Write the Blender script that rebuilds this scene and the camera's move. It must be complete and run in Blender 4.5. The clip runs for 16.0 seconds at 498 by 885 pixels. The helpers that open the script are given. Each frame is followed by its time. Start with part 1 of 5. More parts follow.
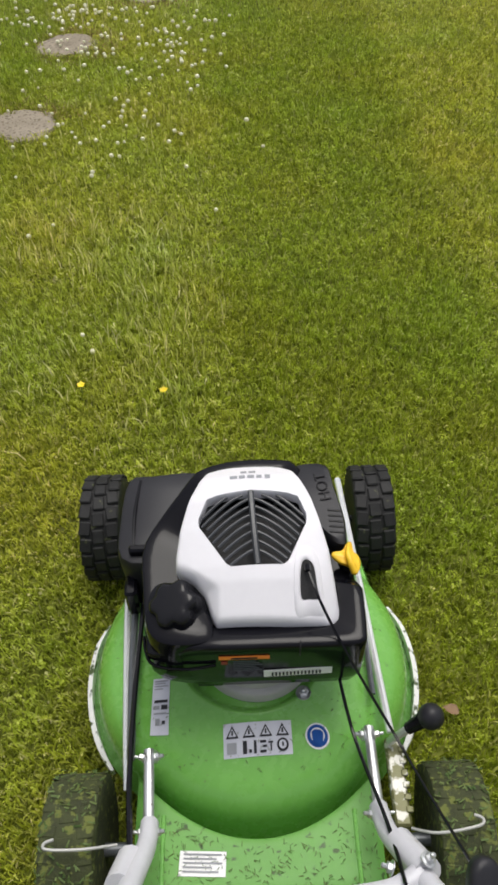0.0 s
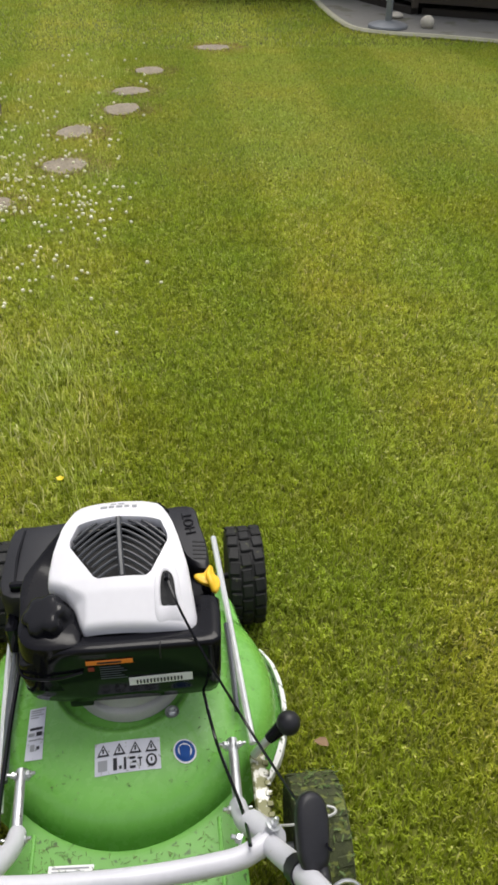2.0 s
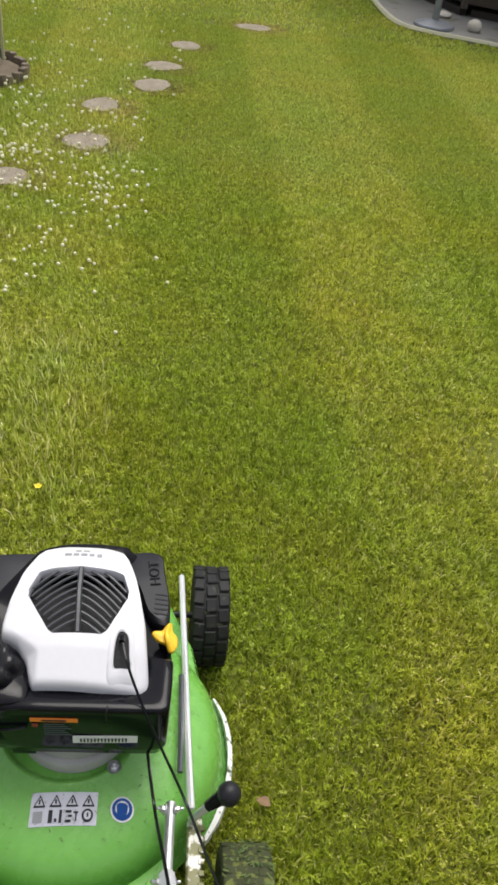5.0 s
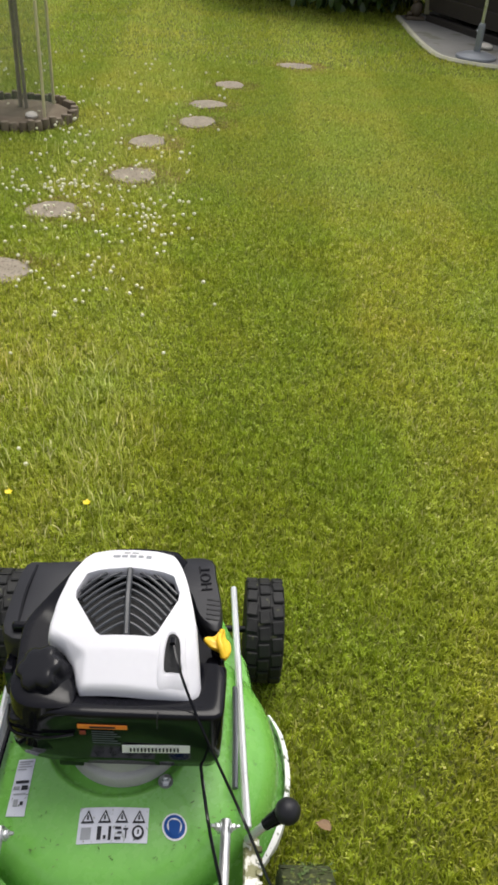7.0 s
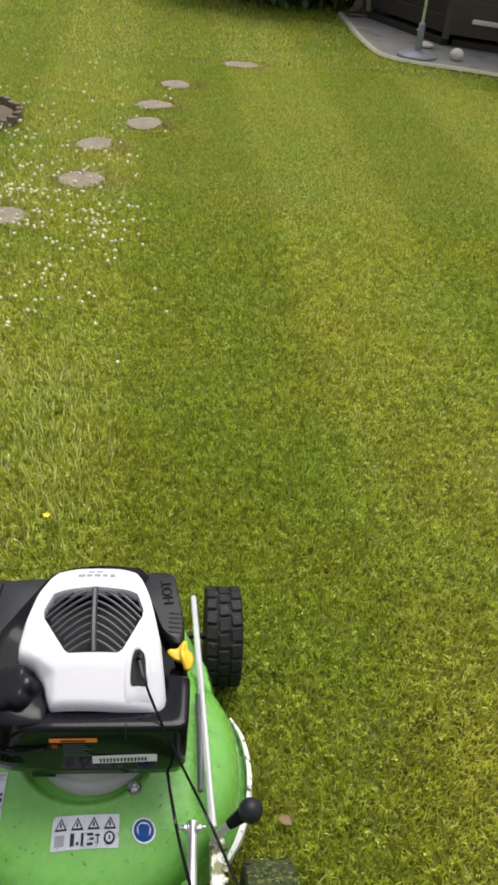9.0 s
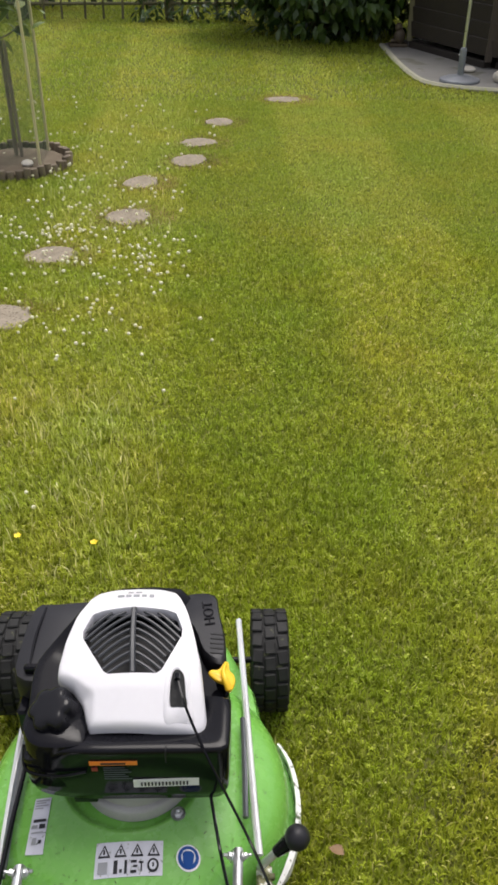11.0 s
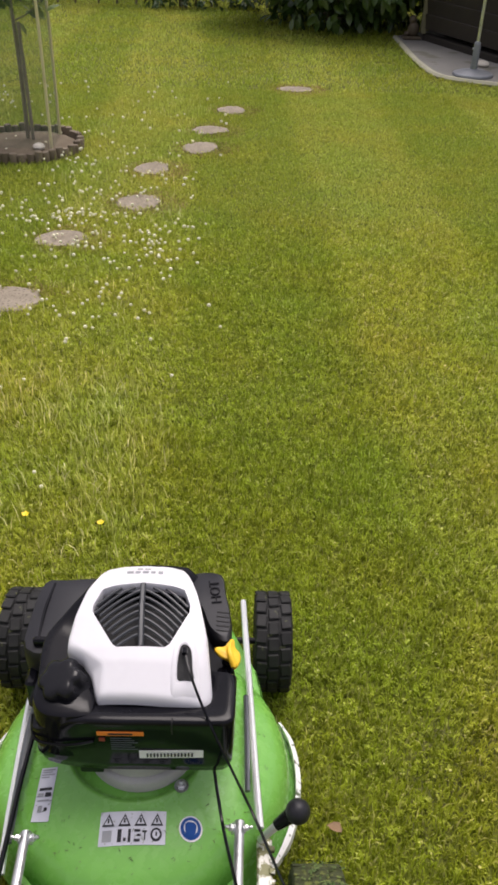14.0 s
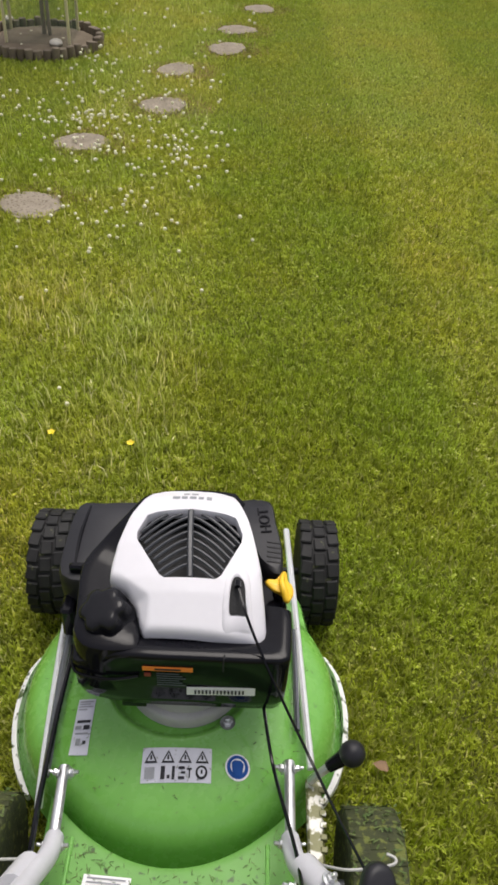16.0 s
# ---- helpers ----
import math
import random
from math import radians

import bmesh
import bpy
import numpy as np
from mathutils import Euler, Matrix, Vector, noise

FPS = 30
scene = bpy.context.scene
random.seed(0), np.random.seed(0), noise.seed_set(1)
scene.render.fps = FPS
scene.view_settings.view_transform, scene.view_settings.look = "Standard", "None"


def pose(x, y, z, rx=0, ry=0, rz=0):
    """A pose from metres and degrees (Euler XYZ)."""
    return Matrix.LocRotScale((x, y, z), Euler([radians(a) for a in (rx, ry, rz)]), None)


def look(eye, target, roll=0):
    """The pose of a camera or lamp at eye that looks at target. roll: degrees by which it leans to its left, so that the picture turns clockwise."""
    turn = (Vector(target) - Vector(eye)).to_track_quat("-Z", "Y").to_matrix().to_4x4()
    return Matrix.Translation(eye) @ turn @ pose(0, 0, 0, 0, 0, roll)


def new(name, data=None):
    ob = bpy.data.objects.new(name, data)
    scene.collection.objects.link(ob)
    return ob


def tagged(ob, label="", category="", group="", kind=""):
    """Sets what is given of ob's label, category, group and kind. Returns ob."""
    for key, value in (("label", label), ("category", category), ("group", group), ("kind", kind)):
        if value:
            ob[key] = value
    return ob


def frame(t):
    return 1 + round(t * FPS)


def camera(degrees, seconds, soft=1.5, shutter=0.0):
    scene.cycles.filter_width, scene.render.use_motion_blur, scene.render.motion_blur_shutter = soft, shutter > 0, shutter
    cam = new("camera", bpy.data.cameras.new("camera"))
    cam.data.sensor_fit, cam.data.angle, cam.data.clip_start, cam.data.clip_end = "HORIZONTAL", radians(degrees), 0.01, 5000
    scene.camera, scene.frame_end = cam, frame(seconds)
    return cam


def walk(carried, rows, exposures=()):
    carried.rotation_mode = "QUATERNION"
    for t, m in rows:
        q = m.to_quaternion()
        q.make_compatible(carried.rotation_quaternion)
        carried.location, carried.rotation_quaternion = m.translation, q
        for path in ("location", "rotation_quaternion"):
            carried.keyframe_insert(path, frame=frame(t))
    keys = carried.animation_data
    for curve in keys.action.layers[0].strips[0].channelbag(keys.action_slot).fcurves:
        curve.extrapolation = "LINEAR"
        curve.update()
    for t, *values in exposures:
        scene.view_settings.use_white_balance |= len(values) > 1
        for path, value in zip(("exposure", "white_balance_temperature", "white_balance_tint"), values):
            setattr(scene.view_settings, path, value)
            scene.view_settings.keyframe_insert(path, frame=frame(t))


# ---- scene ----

# ---------------------------------------------------------------- camera
cam = camera(34.5, 16.0, soft=3.0)

PATH = [
    (0, (0.038, -0.736, 1.26), (0.025, 0.569, -0.256), -2.6),
    (0.5, (0.005, -0.791, 1.262), (0.204, 0.524, -0.232), 0.5),
    (1, (0.019, -0.751, 1.284), (0.154, 0.532, -0.245), 1.7),
    (1.5, (0.094, -0.914, 1.321), (0.183, 0.573, -0.014), -0.1),
    (2, (0.123, -0.98, 1.226), (0.299, 0.601, 0.013), 0.6),
    (2.5, (0.153, -0.944, 1.283), (0.254, 0.616, 0.036), 1.3),
    (3, (0.132, -0.884, 1.304), (0.214, 0.664, 0.04), 4.8),
    (3.5, (0.112, -0.877, 1.317), (0.296, 0.701, 0.102), 9.5),
    (5.8, (0.191, -0.882, 1.316), (0.3, 0.64, 0.024), 4.1),
    (6, (0.197, -0.89, 1.291), (0.244, 0.66, 0.028), 2.9),
    (6.5, (0.12, -0.865, 1.279), (0.186, 0.706, 0.043), 5.2),
    (7, (0.153, -0.883, 1.235), (0.211, 0.721, 0.041), 3.8),
    (7.5, (0.125, -0.85, 1.23), (0.283, 0.746, 0.035), 5.1),
    (8, (0.179, -0.865, 1.25), (0.255, 0.739, 0.059), 4.0),
    (8.5, (0.199, -0.883, 1.235), (0.263, 0.737, 0.064), 2.1),
    (9, (0.145, -0.905, 1.307), (0.32, 0.681, 0.101), 5.0),
    (9.5, (0.172, -0.897, 1.255), (0.361, 0.752, 0.14), 4.2),
    (10, (0.191, -0.909, 1.293), (0.266, 0.719, 0.134), 1.8),
    (10.2, (0.185, -0.928, 1.291), (0.217, 0.709, 0.142), 0.1),
    (12.3, (0.17, -0.873, 1.268), (0.176, 0.768, 0.126), 2.7),
    (12.5, (0.157, -0.873, 1.311), (0.158, 0.744, 0.134), 3.8),
    (13, (0.154, -0.873, 1.289), (0.144, 0.77, 0.149), 2.8),
    (13.5, (0.124, -0.836, 1.329), (0.222, 0.717, 0.072), 4.8),
    (14, (0.163, -0.933, 1.278), (0.191, 0.695, 0.116), 1.7),
    (14.5, (0.154, -0.862, 1.275), (0.187, 0.704, 0.031), 1.7),
    (15, (0.158, -0.84, 1.305), (0.139, 0.65, -0.029), -0.8),
    (15.5, (0.159, -0.865, 1.235), (0.062, 0.654, -0.062), -2.8),
    (16, (0.095, -0.855, 1.205), (0.111, 0.657, -0.104), 3.0),
]
walk(cam, [(t, look(eye, target, roll)) for t, eye, target, roll in PATH], [(0.0, 0.08, 6500, 10), (1.0, 0.12, 6500, 10), (2.5, 0.29, 6500, 10), (10.0, 0.33, 6500, 10), (12.5, 0.28, 6600, 18), (15.0, 0.23, 6600, 17), (16.0, 0.15, 6600, 13)])

# ---------------------------------------------------------------- light: a bright overcast sky
SUN_ELEVATION, SUN_HEADING = 70, 20
world = bpy.data.worlds.new("overcast_sky")
scene.world = world
world.use_nodes = True
wn = world.node_tree
sky = wn.nodes.new("ShaderNodeTexSky")
sky.sky_type, sky.sun_disc = "NISHITA", False
sky.sun_elevation, sky.sun_rotation = radians(SUN_ELEVATION), radians(SUN_HEADING)
sky.air_density, sky.dust_density, sky.ozone_density = 1.0, 5.0, 0.6
wn.nodes["Background"].inputs["Strength"].default_value = 0.14
grey = wn.nodes.new("ShaderNodeHueSaturation")
grey.inputs["Saturation"].default_value = 0.3
wn.links.new(sky.outputs[0], grey.inputs["Color"])
wn.links.new(grey.outputs[0], wn.nodes["Background"].inputs["Color"])
sun = new("sun", bpy.data.lights.new("sun", "SUN"))
sun.data.energy, sun.data.angle, sun.data.color = 1.4, radians(35), (1.0, 0.96, 0.88)
sd = Vector((math.sin(radians(SUN_HEADING)) * math.cos(radians(SUN_ELEVATION)),
             math.cos(radians(SUN_HEADING)) * math.cos(radians(SUN_ELEVATION)), math.sin(radians(SUN_ELEVATION))))
sun.matrix_world = look(sd * 30, (0, 0, 0))


# ---------------------------------------------------------------- materials
def mat(name, a, b, rough=0.5, metal=0.0, scale=12.0, fine=150.0, bump=0.1, coat=0.0, spots=None, spot_scale=40.0, spot_at=0.62, per="", spec=0.5):
    """Two colours mixed by noise at two scales, with fine relief, and spots of dirt of their own colour."""
    m = bpy.data.materials.new(name)
    m.use_nodes = True
    nt = m.node_tree
    n, l = nt.nodes, nt.links
    bs = n["Principled BSDF"]
    tc = n.new("ShaderNodeTexCoord")
    big, small = n.new("ShaderNodeTexNoise"), n.new("ShaderNodeTexNoise")
    for tex, s in ((big, scale), (small, fine)):
        tex.inputs["Scale"].default_value, tex.inputs["Detail"].default_value = s, 4
        l.new(tc.outputs["Object"], tex.inputs["Vector"])
    add = n.new("ShaderNodeMath")
    add.operation = "MULTIPLY_ADD"
    l.new(small.outputs[0], add.inputs[0])
    add.inputs[1].default_value = 0.6
    mul = n.new("ShaderNodeMath")
    mul.operation = "MULTIPLY_ADD"
    l.new(big.outputs[0], mul.inputs[0])
    mul.inputs[1].default_value, mul.inputs[2].default_value = 1.3, -0.45
    l.new(mul.outputs[0], add.inputs[2])
    fac = add.outputs[0]
    if per:
        info = n.new("ShaderNodeObjectInfo" if per == "object" else "ShaderNodeNewGeometry")
        mixf = n.new("ShaderNodeMath")
        mixf.operation = "MULTIPLY_ADD"
        l.new(info.outputs["Random" if per == "object" else "Random Per Island"], mixf.inputs[0])
        mixf.inputs[1].default_value = 0.8
        half = n.new("ShaderNodeMath")
        half.operation = "MULTIPLY_ADD"
        l.new(fac, half.inputs[0])
        half.inputs[1].default_value, half.inputs[2].default_value = 0.5, -0.1
        l.new(half.outputs[0], mixf.inputs[2])
        fac = mixf.outputs[0]
    clamp = n.new("ShaderNodeClamp")
    l.new(fac, clamp.inputs[0])
    mix = n.new("ShaderNodeMix")
    mix.data_type = "RGBA"
    l.new(clamp.outputs[0], mix.inputs["Factor"])
    mix.inputs["A"].default_value, mix.inputs["B"].default_value = (*a, 1), (*b, 1)
    colour = mix.outputs["Result"]
    if spots:
        st = n.new("ShaderNodeTexNoise")
        st.inputs["Scale"].default_value, st.inputs["Detail"].default_value = spot_scale, 6
        l.new(tc.outputs["Object"], st.inputs["Vector"])
        ramp = n.new("ShaderNodeMapRange")
        ramp.inputs["From Min"].default_value, ramp.inputs["From Max"].default_value = spot_at, spot_at + 0.06
        l.new(st.outputs[0], ramp.inputs["Value"])
        m2 = n.new("ShaderNodeMix")
        m2.data_type = "RGBA"
        l.new(ramp.outputs[0], m2.inputs["Factor"])
        l.new(colour, m2.inputs["A"])
        m2.inputs["B"].default_value = (*spots, 1)
        colour = m2.outputs["Result"]
    l.new(colour, bs.inputs["Base Color"])
    bs.inputs["Metallic"].default_value = metal
    bs.inputs["Specular IOR Level"].default_value = spec
    rr = n.new("ShaderNodeMapRange")
    rr.inputs["To Min"].default_value, rr.inputs["To Max"].default_value = max(rough - 0.08, 0.02), min(rough + 0.1, 1)
    l.new(small.outputs[0], rr.inputs["Value"])
    l.new(rr.outputs[0], bs.inputs["Roughness"])
    bs.inputs["Coat Weight"].default_value = coat
    if bump:
        bp = n.new("ShaderNodeBump")
        bp.inputs["Strength"].default_value, bp.inputs["Distance"].default_value = bump, 0.002
        l.new(small.outputs[0], bp.inputs["Height"])
        l.new(bp.outputs[0], bs.inputs["Normal"])
    return m


def add_lit_stripes(nt, tc, colour, depth=0.11):
    """Mowing stripes: how light takes grass bent one way and the other, multiplied into the colour, a little lighter
    and darker by turns.
    """
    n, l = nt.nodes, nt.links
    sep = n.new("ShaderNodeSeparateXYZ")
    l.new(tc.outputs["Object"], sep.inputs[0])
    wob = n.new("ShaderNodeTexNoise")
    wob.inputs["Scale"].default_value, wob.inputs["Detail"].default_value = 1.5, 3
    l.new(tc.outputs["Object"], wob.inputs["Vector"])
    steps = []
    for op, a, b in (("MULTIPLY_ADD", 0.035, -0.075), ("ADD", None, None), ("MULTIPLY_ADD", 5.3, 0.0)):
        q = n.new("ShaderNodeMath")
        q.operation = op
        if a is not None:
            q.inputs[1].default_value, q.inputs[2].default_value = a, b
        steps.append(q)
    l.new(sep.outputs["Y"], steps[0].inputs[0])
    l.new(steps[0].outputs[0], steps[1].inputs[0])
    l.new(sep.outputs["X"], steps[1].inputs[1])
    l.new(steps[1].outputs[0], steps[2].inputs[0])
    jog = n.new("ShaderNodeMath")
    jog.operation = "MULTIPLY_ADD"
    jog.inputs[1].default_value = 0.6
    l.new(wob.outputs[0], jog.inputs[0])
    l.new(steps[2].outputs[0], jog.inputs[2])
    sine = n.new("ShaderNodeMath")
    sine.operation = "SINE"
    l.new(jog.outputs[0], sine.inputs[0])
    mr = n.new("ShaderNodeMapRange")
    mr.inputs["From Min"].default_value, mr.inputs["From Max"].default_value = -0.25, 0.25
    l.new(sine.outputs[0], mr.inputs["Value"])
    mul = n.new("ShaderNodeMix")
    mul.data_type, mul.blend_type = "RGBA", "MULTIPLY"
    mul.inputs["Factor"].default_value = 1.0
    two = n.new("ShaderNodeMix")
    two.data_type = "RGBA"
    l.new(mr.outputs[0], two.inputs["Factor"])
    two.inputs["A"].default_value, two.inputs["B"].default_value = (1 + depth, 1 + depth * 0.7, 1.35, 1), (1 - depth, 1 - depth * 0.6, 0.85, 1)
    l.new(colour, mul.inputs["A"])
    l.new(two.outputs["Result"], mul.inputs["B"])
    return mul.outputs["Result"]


def grass_mat(name, ramp_colours, rough=0.55, patch=(1.10, 1.0, 0.9), tufts=(0.68, 1.24)):
    """Blades: one colour each out of a ramp, tinted over metres by dry and lush patches."""
    m = bpy.data.materials.new(name)
    m.use_nodes = True
    nt = m.node_tree
    n, l = nt.nodes, nt.links
    bs = n["Principled BSDF"]
    geo = n.new("ShaderNodeNewGeometry")
    ramp = n.new("ShaderNodeValToRGB")
    el = ramp.color_ramp.elements
    el[0].position, el[0].color = ramp_colours[0][0], (*ramp_colours[0][1], 1)
    el[1].position, el[1].color = ramp_colours[-1][0], (*ramp_colours[-1][1], 1)
    for p, c in ramp_colours[1:-1]:
        e = el.new(p)
        e.color = (*c, 1)
    l.new(geo.outputs["Random Per Island"], ramp.inputs[0])
    tc = n.new("ShaderNodeTexCoord")
    nz = n.new("ShaderNodeTexNoise")
    nz.inputs["Scale"].default_value, nz.inputs["Detail"].default_value = 2.2, 5
    l.new(tc.outputs["Object"], nz.inputs["Vector"])
    mr = n.new("ShaderNodeMapRange")
    mr.inputs["From Min"].default_value, mr.inputs["From Max"].default_value = 0.36, 0.66
    l.new(nz.outputs[0], mr.inputs["Value"])
    tint = n.new("ShaderNodeMix")
    tint.data_type = "RGBA"
    l.new(mr.outputs[0], tint.inputs["Factor"])
    tint.inputs["A"].default_value, tint.inputs["B"].default_value = (0.93, 0.99, 0.9, 1), (*patch, 1)
    mul = n.new("ShaderNodeMix")
    mul.data_type, mul.blend_type = "RGBA", "MULTIPLY"
    mul.inputs["Factor"].default_value = 1.0
    l.new(ramp.outputs[0], mul.inputs["A"])
    l.new(tint.outputs["Result"], mul.inputs["B"])
    clump = n.new("ShaderNodeTexNoise")
    clump.inputs["Scale"].default_value, clump.inputs["Detail"].default_value = 48, 2.5
    l.new(tc.outputs["Object"], clump.inputs["Vector"])
    cm = n.new("ShaderNodeMapRange")
    cm.inputs["From Min"].default_value, cm.inputs["From Max"].default_value = 0.36, 0.62
    cm.inputs["To Min"].default_value, cm.inputs["To Max"].default_value = tufts
    l.new(clump.outputs[0], cm.inputs["Value"])
    tuft = n.new("ShaderNodeMix")
    tuft.data_type, tuft.blend_type = "RGBA", "MULTIPLY"
    tuft.inputs["Factor"].default_value = 1.0
    l.new(mul.outputs["Result"], tuft.inputs["A"])
    l.new(cm.outputs[0], tuft.inputs["B"])
    # lit and dull mowing bands are painted into the blade colour
    striped = add_lit_stripes(nt, tc, tuft.outputs["Result"])
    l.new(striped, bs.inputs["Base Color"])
    bs.inputs["Roughness"].default_value = rough
    bs.inputs["Specular IOR Level"].default_value = 0.25
    tl, mx = n.new("ShaderNodeBsdfTranslucent"), n.new("ShaderNodeMixShader")
    l.new(striped, tl.inputs["Color"])
    mx.inputs[0].default_value = 0.5
    l.new(bs.outputs[0], mx.inputs[1])
    l.new(tl.outputs[0], mx.inputs[2])
    l.new(mx.outputs[0], n["Material Output"].inputs["Surface"])
    return m


GREEN = mat("green_paint", (0.145, 0.40, 0.062), (0.18, 0.46, 0.085), 0.26, scale=6, fine=60, bump=0.015, coat=0.3,
            spots=(0.05, 0.12, 0.025), spot_scale=26, spot_at=0.69)
# clipping dust plus an unseen operator's shade, both mixed into this darker green
DUSTY_SHADED_GREEN = mat("dusty_shaded_green_paint", (0.105, 0.29, 0.05), (0.14, 0.36, 0.066), 0.45, scale=9, fine=120, bump=0.05,
                  spots=(0.05, 0.10, 0.025), spot_scale=70, spot_at=0.63, spec=0.35)
WHITE_PLASTIC = mat("white_plastic", (0.70, 0.69, 0.73), (0.76, 0.75, 0.79), 0.38, scale=8, fine=90, bump=0.015)
BLACK_PLASTIC = mat("black_plastic", (0.004, 0.004, 0.006), (0.008, 0.008, 0.011), 0.10, scale=14, fine=220, bump=0.01, spec=0.17)
MATT_BLACK = mat("matt_black_plastic", (0.012, 0.012, 0.015), (0.022, 0.022, 0.027), 0.42, scale=14, fine=300, bump=0.06, spec=0.3)
CAP_BLACK = mat("satin_black_plastic", (0.007, 0.007, 0.009), (0.014, 0.014, 0.017), 0.16, scale=14, fine=260, bump=0.03, spec=0.22)
FIN_GREY = mat("grey_vent_plastic", (0.034, 0.037, 0.043), (0.052, 0.056, 0.064), 0.4, scale=20, fine=200, bump=0.03)
DARK_VOID = mat("dark_engine_inside", (0.006, 0.006, 0.007), (0.015, 0.015, 0.016), 0.7, scale=60, fine=200, bump=0.3)
RUBBER = mat("black_rubber", (0.010, 0.010, 0.011), (0.026, 0.026, 0.025), 0.6, scale=30, fine=250, bump=0.2,
             spots=(0.10, 0.11, 0.05), spot_scale=55, spot_at=0.64, spec=0.25)
GRASSY_RUBBER = mat("grass_covered_rubber", (0.020, 0.024, 0.010), (0.060, 0.072, 0.020), 0.85, scale=30, fine=200, bump=0.6,
                    spots=(0.12, 0.14, 0.03), spot_scale=90, spot_at=0.55)
ZINC = mat("zinc_plated_steel", (0.55, 0.56, 0.57), (0.68, 0.69, 0.70), 0.32, metal=0.9, scale=20, fine=200, bump=0.05,
           spots=(0.20, 0.19, 0.13), spot_scale=45, spot_at=0.66)
BRIGHT_ZINC = mat("bright_zinc", (0.72, 0.73, 0.74), (0.84, 0.85, 0.86), 0.3, metal=0.55, scale=20, fine=200, bump=0.05,
                  spots=(0.45, 0.44, 0.36), spot_scale=45, spot_at=0.68)
GREY_TUBE = mat("grey_painted_rod", (0.10, 0.11, 0.12), (0.16, 0.17, 0.18), 0.35, metal=0.6, scale=20, fine=200, bump=0.04)
HANDLE_PAINT = mat("pale_grey_paint", (0.50, 0.50, 0.54), (0.60, 0.60, 0.64), 0.35, scale=14, fine=160, bump=0.03,
                   spots=(0.35, 0.34, 0.28), spot_scale=60, spot_at=0.70)
TRIM_WHITE = mat("worn_white_trim", (0.72, 0.72, 0.70), (0.82, 0.82, 0.80), 0.4, scale=30, fine=150, bump=0.1,
                 spots=(0.06, 0.09, 0.03), spot_scale=60, spot_at=0.56)
DIRTY_PLATE = mat("chipped_plate", (0.42, 0.42, 0.38), (0.66, 0.65, 0.60), 0.45, metal=0.2, scale=40, fine=160, bump=0.3,
                  spots=(0.13, 0.13, 0.05), spot_scale=60, spot_at=0.42)
YELLOW = mat("yellow_plastic", (0.82, 0.50, 0.02), (0.88, 0.56, 0.03), 0.4, scale=20, fine=120, bump=0.02)
ORANGE = mat("orange_label", (0.85, 0.22, 0.02), (0.88, 0.25, 0.03), 0.45, bump=0.01)
STICKER = mat("silver_sticker", (0.52, 0.53, 0.60), (0.62, 0.63, 0.70), 0.4, scale=30, fine=160, bump=0.02, spots=(0.30, 0.32, 0.30), spot_scale=90, spot_at=0.64)
PAPER_WHITE = mat("white_label", (0.72, 0.72, 0.72), (0.8, 0.8, 0.8), 0.5, scale=40, bump=0.02)
INK = mat("black_ink", (0.02, 0.02, 0.025), (0.04, 0.04, 0.045), 0.6, spec=0.15, bump=0.0)
GREY_INK = mat("grey_ink", (0.26, 0.27, 0.29), (0.32, 0.33, 0.35), 0.6, spec=0.15, bump=0.0)
FAINT_INK = mat("faint_grey_ink", (0.08, 0.09, 0.10), (0.12, 0.13, 0.14), 0.6, spec=0.15, bump=0.0)
RED_MARK = mat("dark_red_ink", (0.22, 0.02, 0.015), (0.28, 0.03, 0.02), 0.5, bump=0.0)
BLUE = mat("blue_sticker", (0.008, 0.06, 0.26), (0.010, 0.075, 0.30), 0.5, bump=0.0, spec=0.15)
ALU = mat("cast_aluminium", (0.36, 0.36, 0.35), (0.46, 0.46, 0.45), 0.5, metal=0.15, scale=30, fine=220, bump=0.2)
CLIPPING = mat("grass_clippings", (0.035, 0.085, 0.015), (0.12, 0.16, 0.04), 0.7, per="island", bump=0.0)
WOOD_DARK = mat("dark_stained_timber", (0.018, 0.014, 0.011), (0.034, 0.026, 0.019), 0.7, scale=5, fine=60, bump=0.4, per="object")
WOOD_BROWN = mat("weathered_brown_timber", (0.05, 0.04, 0.03), (0.085, 0.066, 0.05), 0.75, scale=6, fine=60, bump=0.4, per="object")
LOG = mat("weathered_log_edging", (0.10, 0.075, 0.05), (0.21, 0.17, 0.12), 0.85, scale=20, fine=120, bump=0.6, per="object")
FENCE_WOOD = mat("greenish_fence_timber", (0.10, 0.095, 0.05), (0.19, 0.175, 0.10), 0.85, scale=9, fine=70, bump=0.5, per="object")
BARK = mat("grey_brown_bark", (0.22, 0.18, 0.14), (0.36, 0.31, 0.25), 0.9, scale=14, fine=90, bump=0.8)
CANE = mat("pale_cane", (0.60, 0.54, 0.30), (0.72, 0.66, 0.42), 0.6, scale=10, fine=80, bump=0.2)
SOIL = mat("dry_soil", (0.10, 0.075, 0.05), (0.19, 0.15, 0.10), 0.95, scale=18, fine=140, bump=1.0)
STONE = mat("stepping_stone", (0.19, 0.16, 0.115), (0.34, 0.29, 0.225), 0.9, scale=16, fine=130, bump=0.8,
            spots=(0.12, 0.10, 0.06), spot_scale=110, spot_at=0.56, per="")
PALE_STONE = mat("pale_stone", (0.52, 0.48, 0.40), (0.66, 0.62, 0.55), 0.8, scale=18, fine=90, bump=0.4)
CONCRETE = mat("old_concrete", (0.17, 0.165, 0.155), (0.27, 0.26, 0.24), 0.9, scale=3.5, fine=80, bump=0.5,
               spots=(0.16, 0.155, 0.12), spot_scale=5, spot_at=0.58)
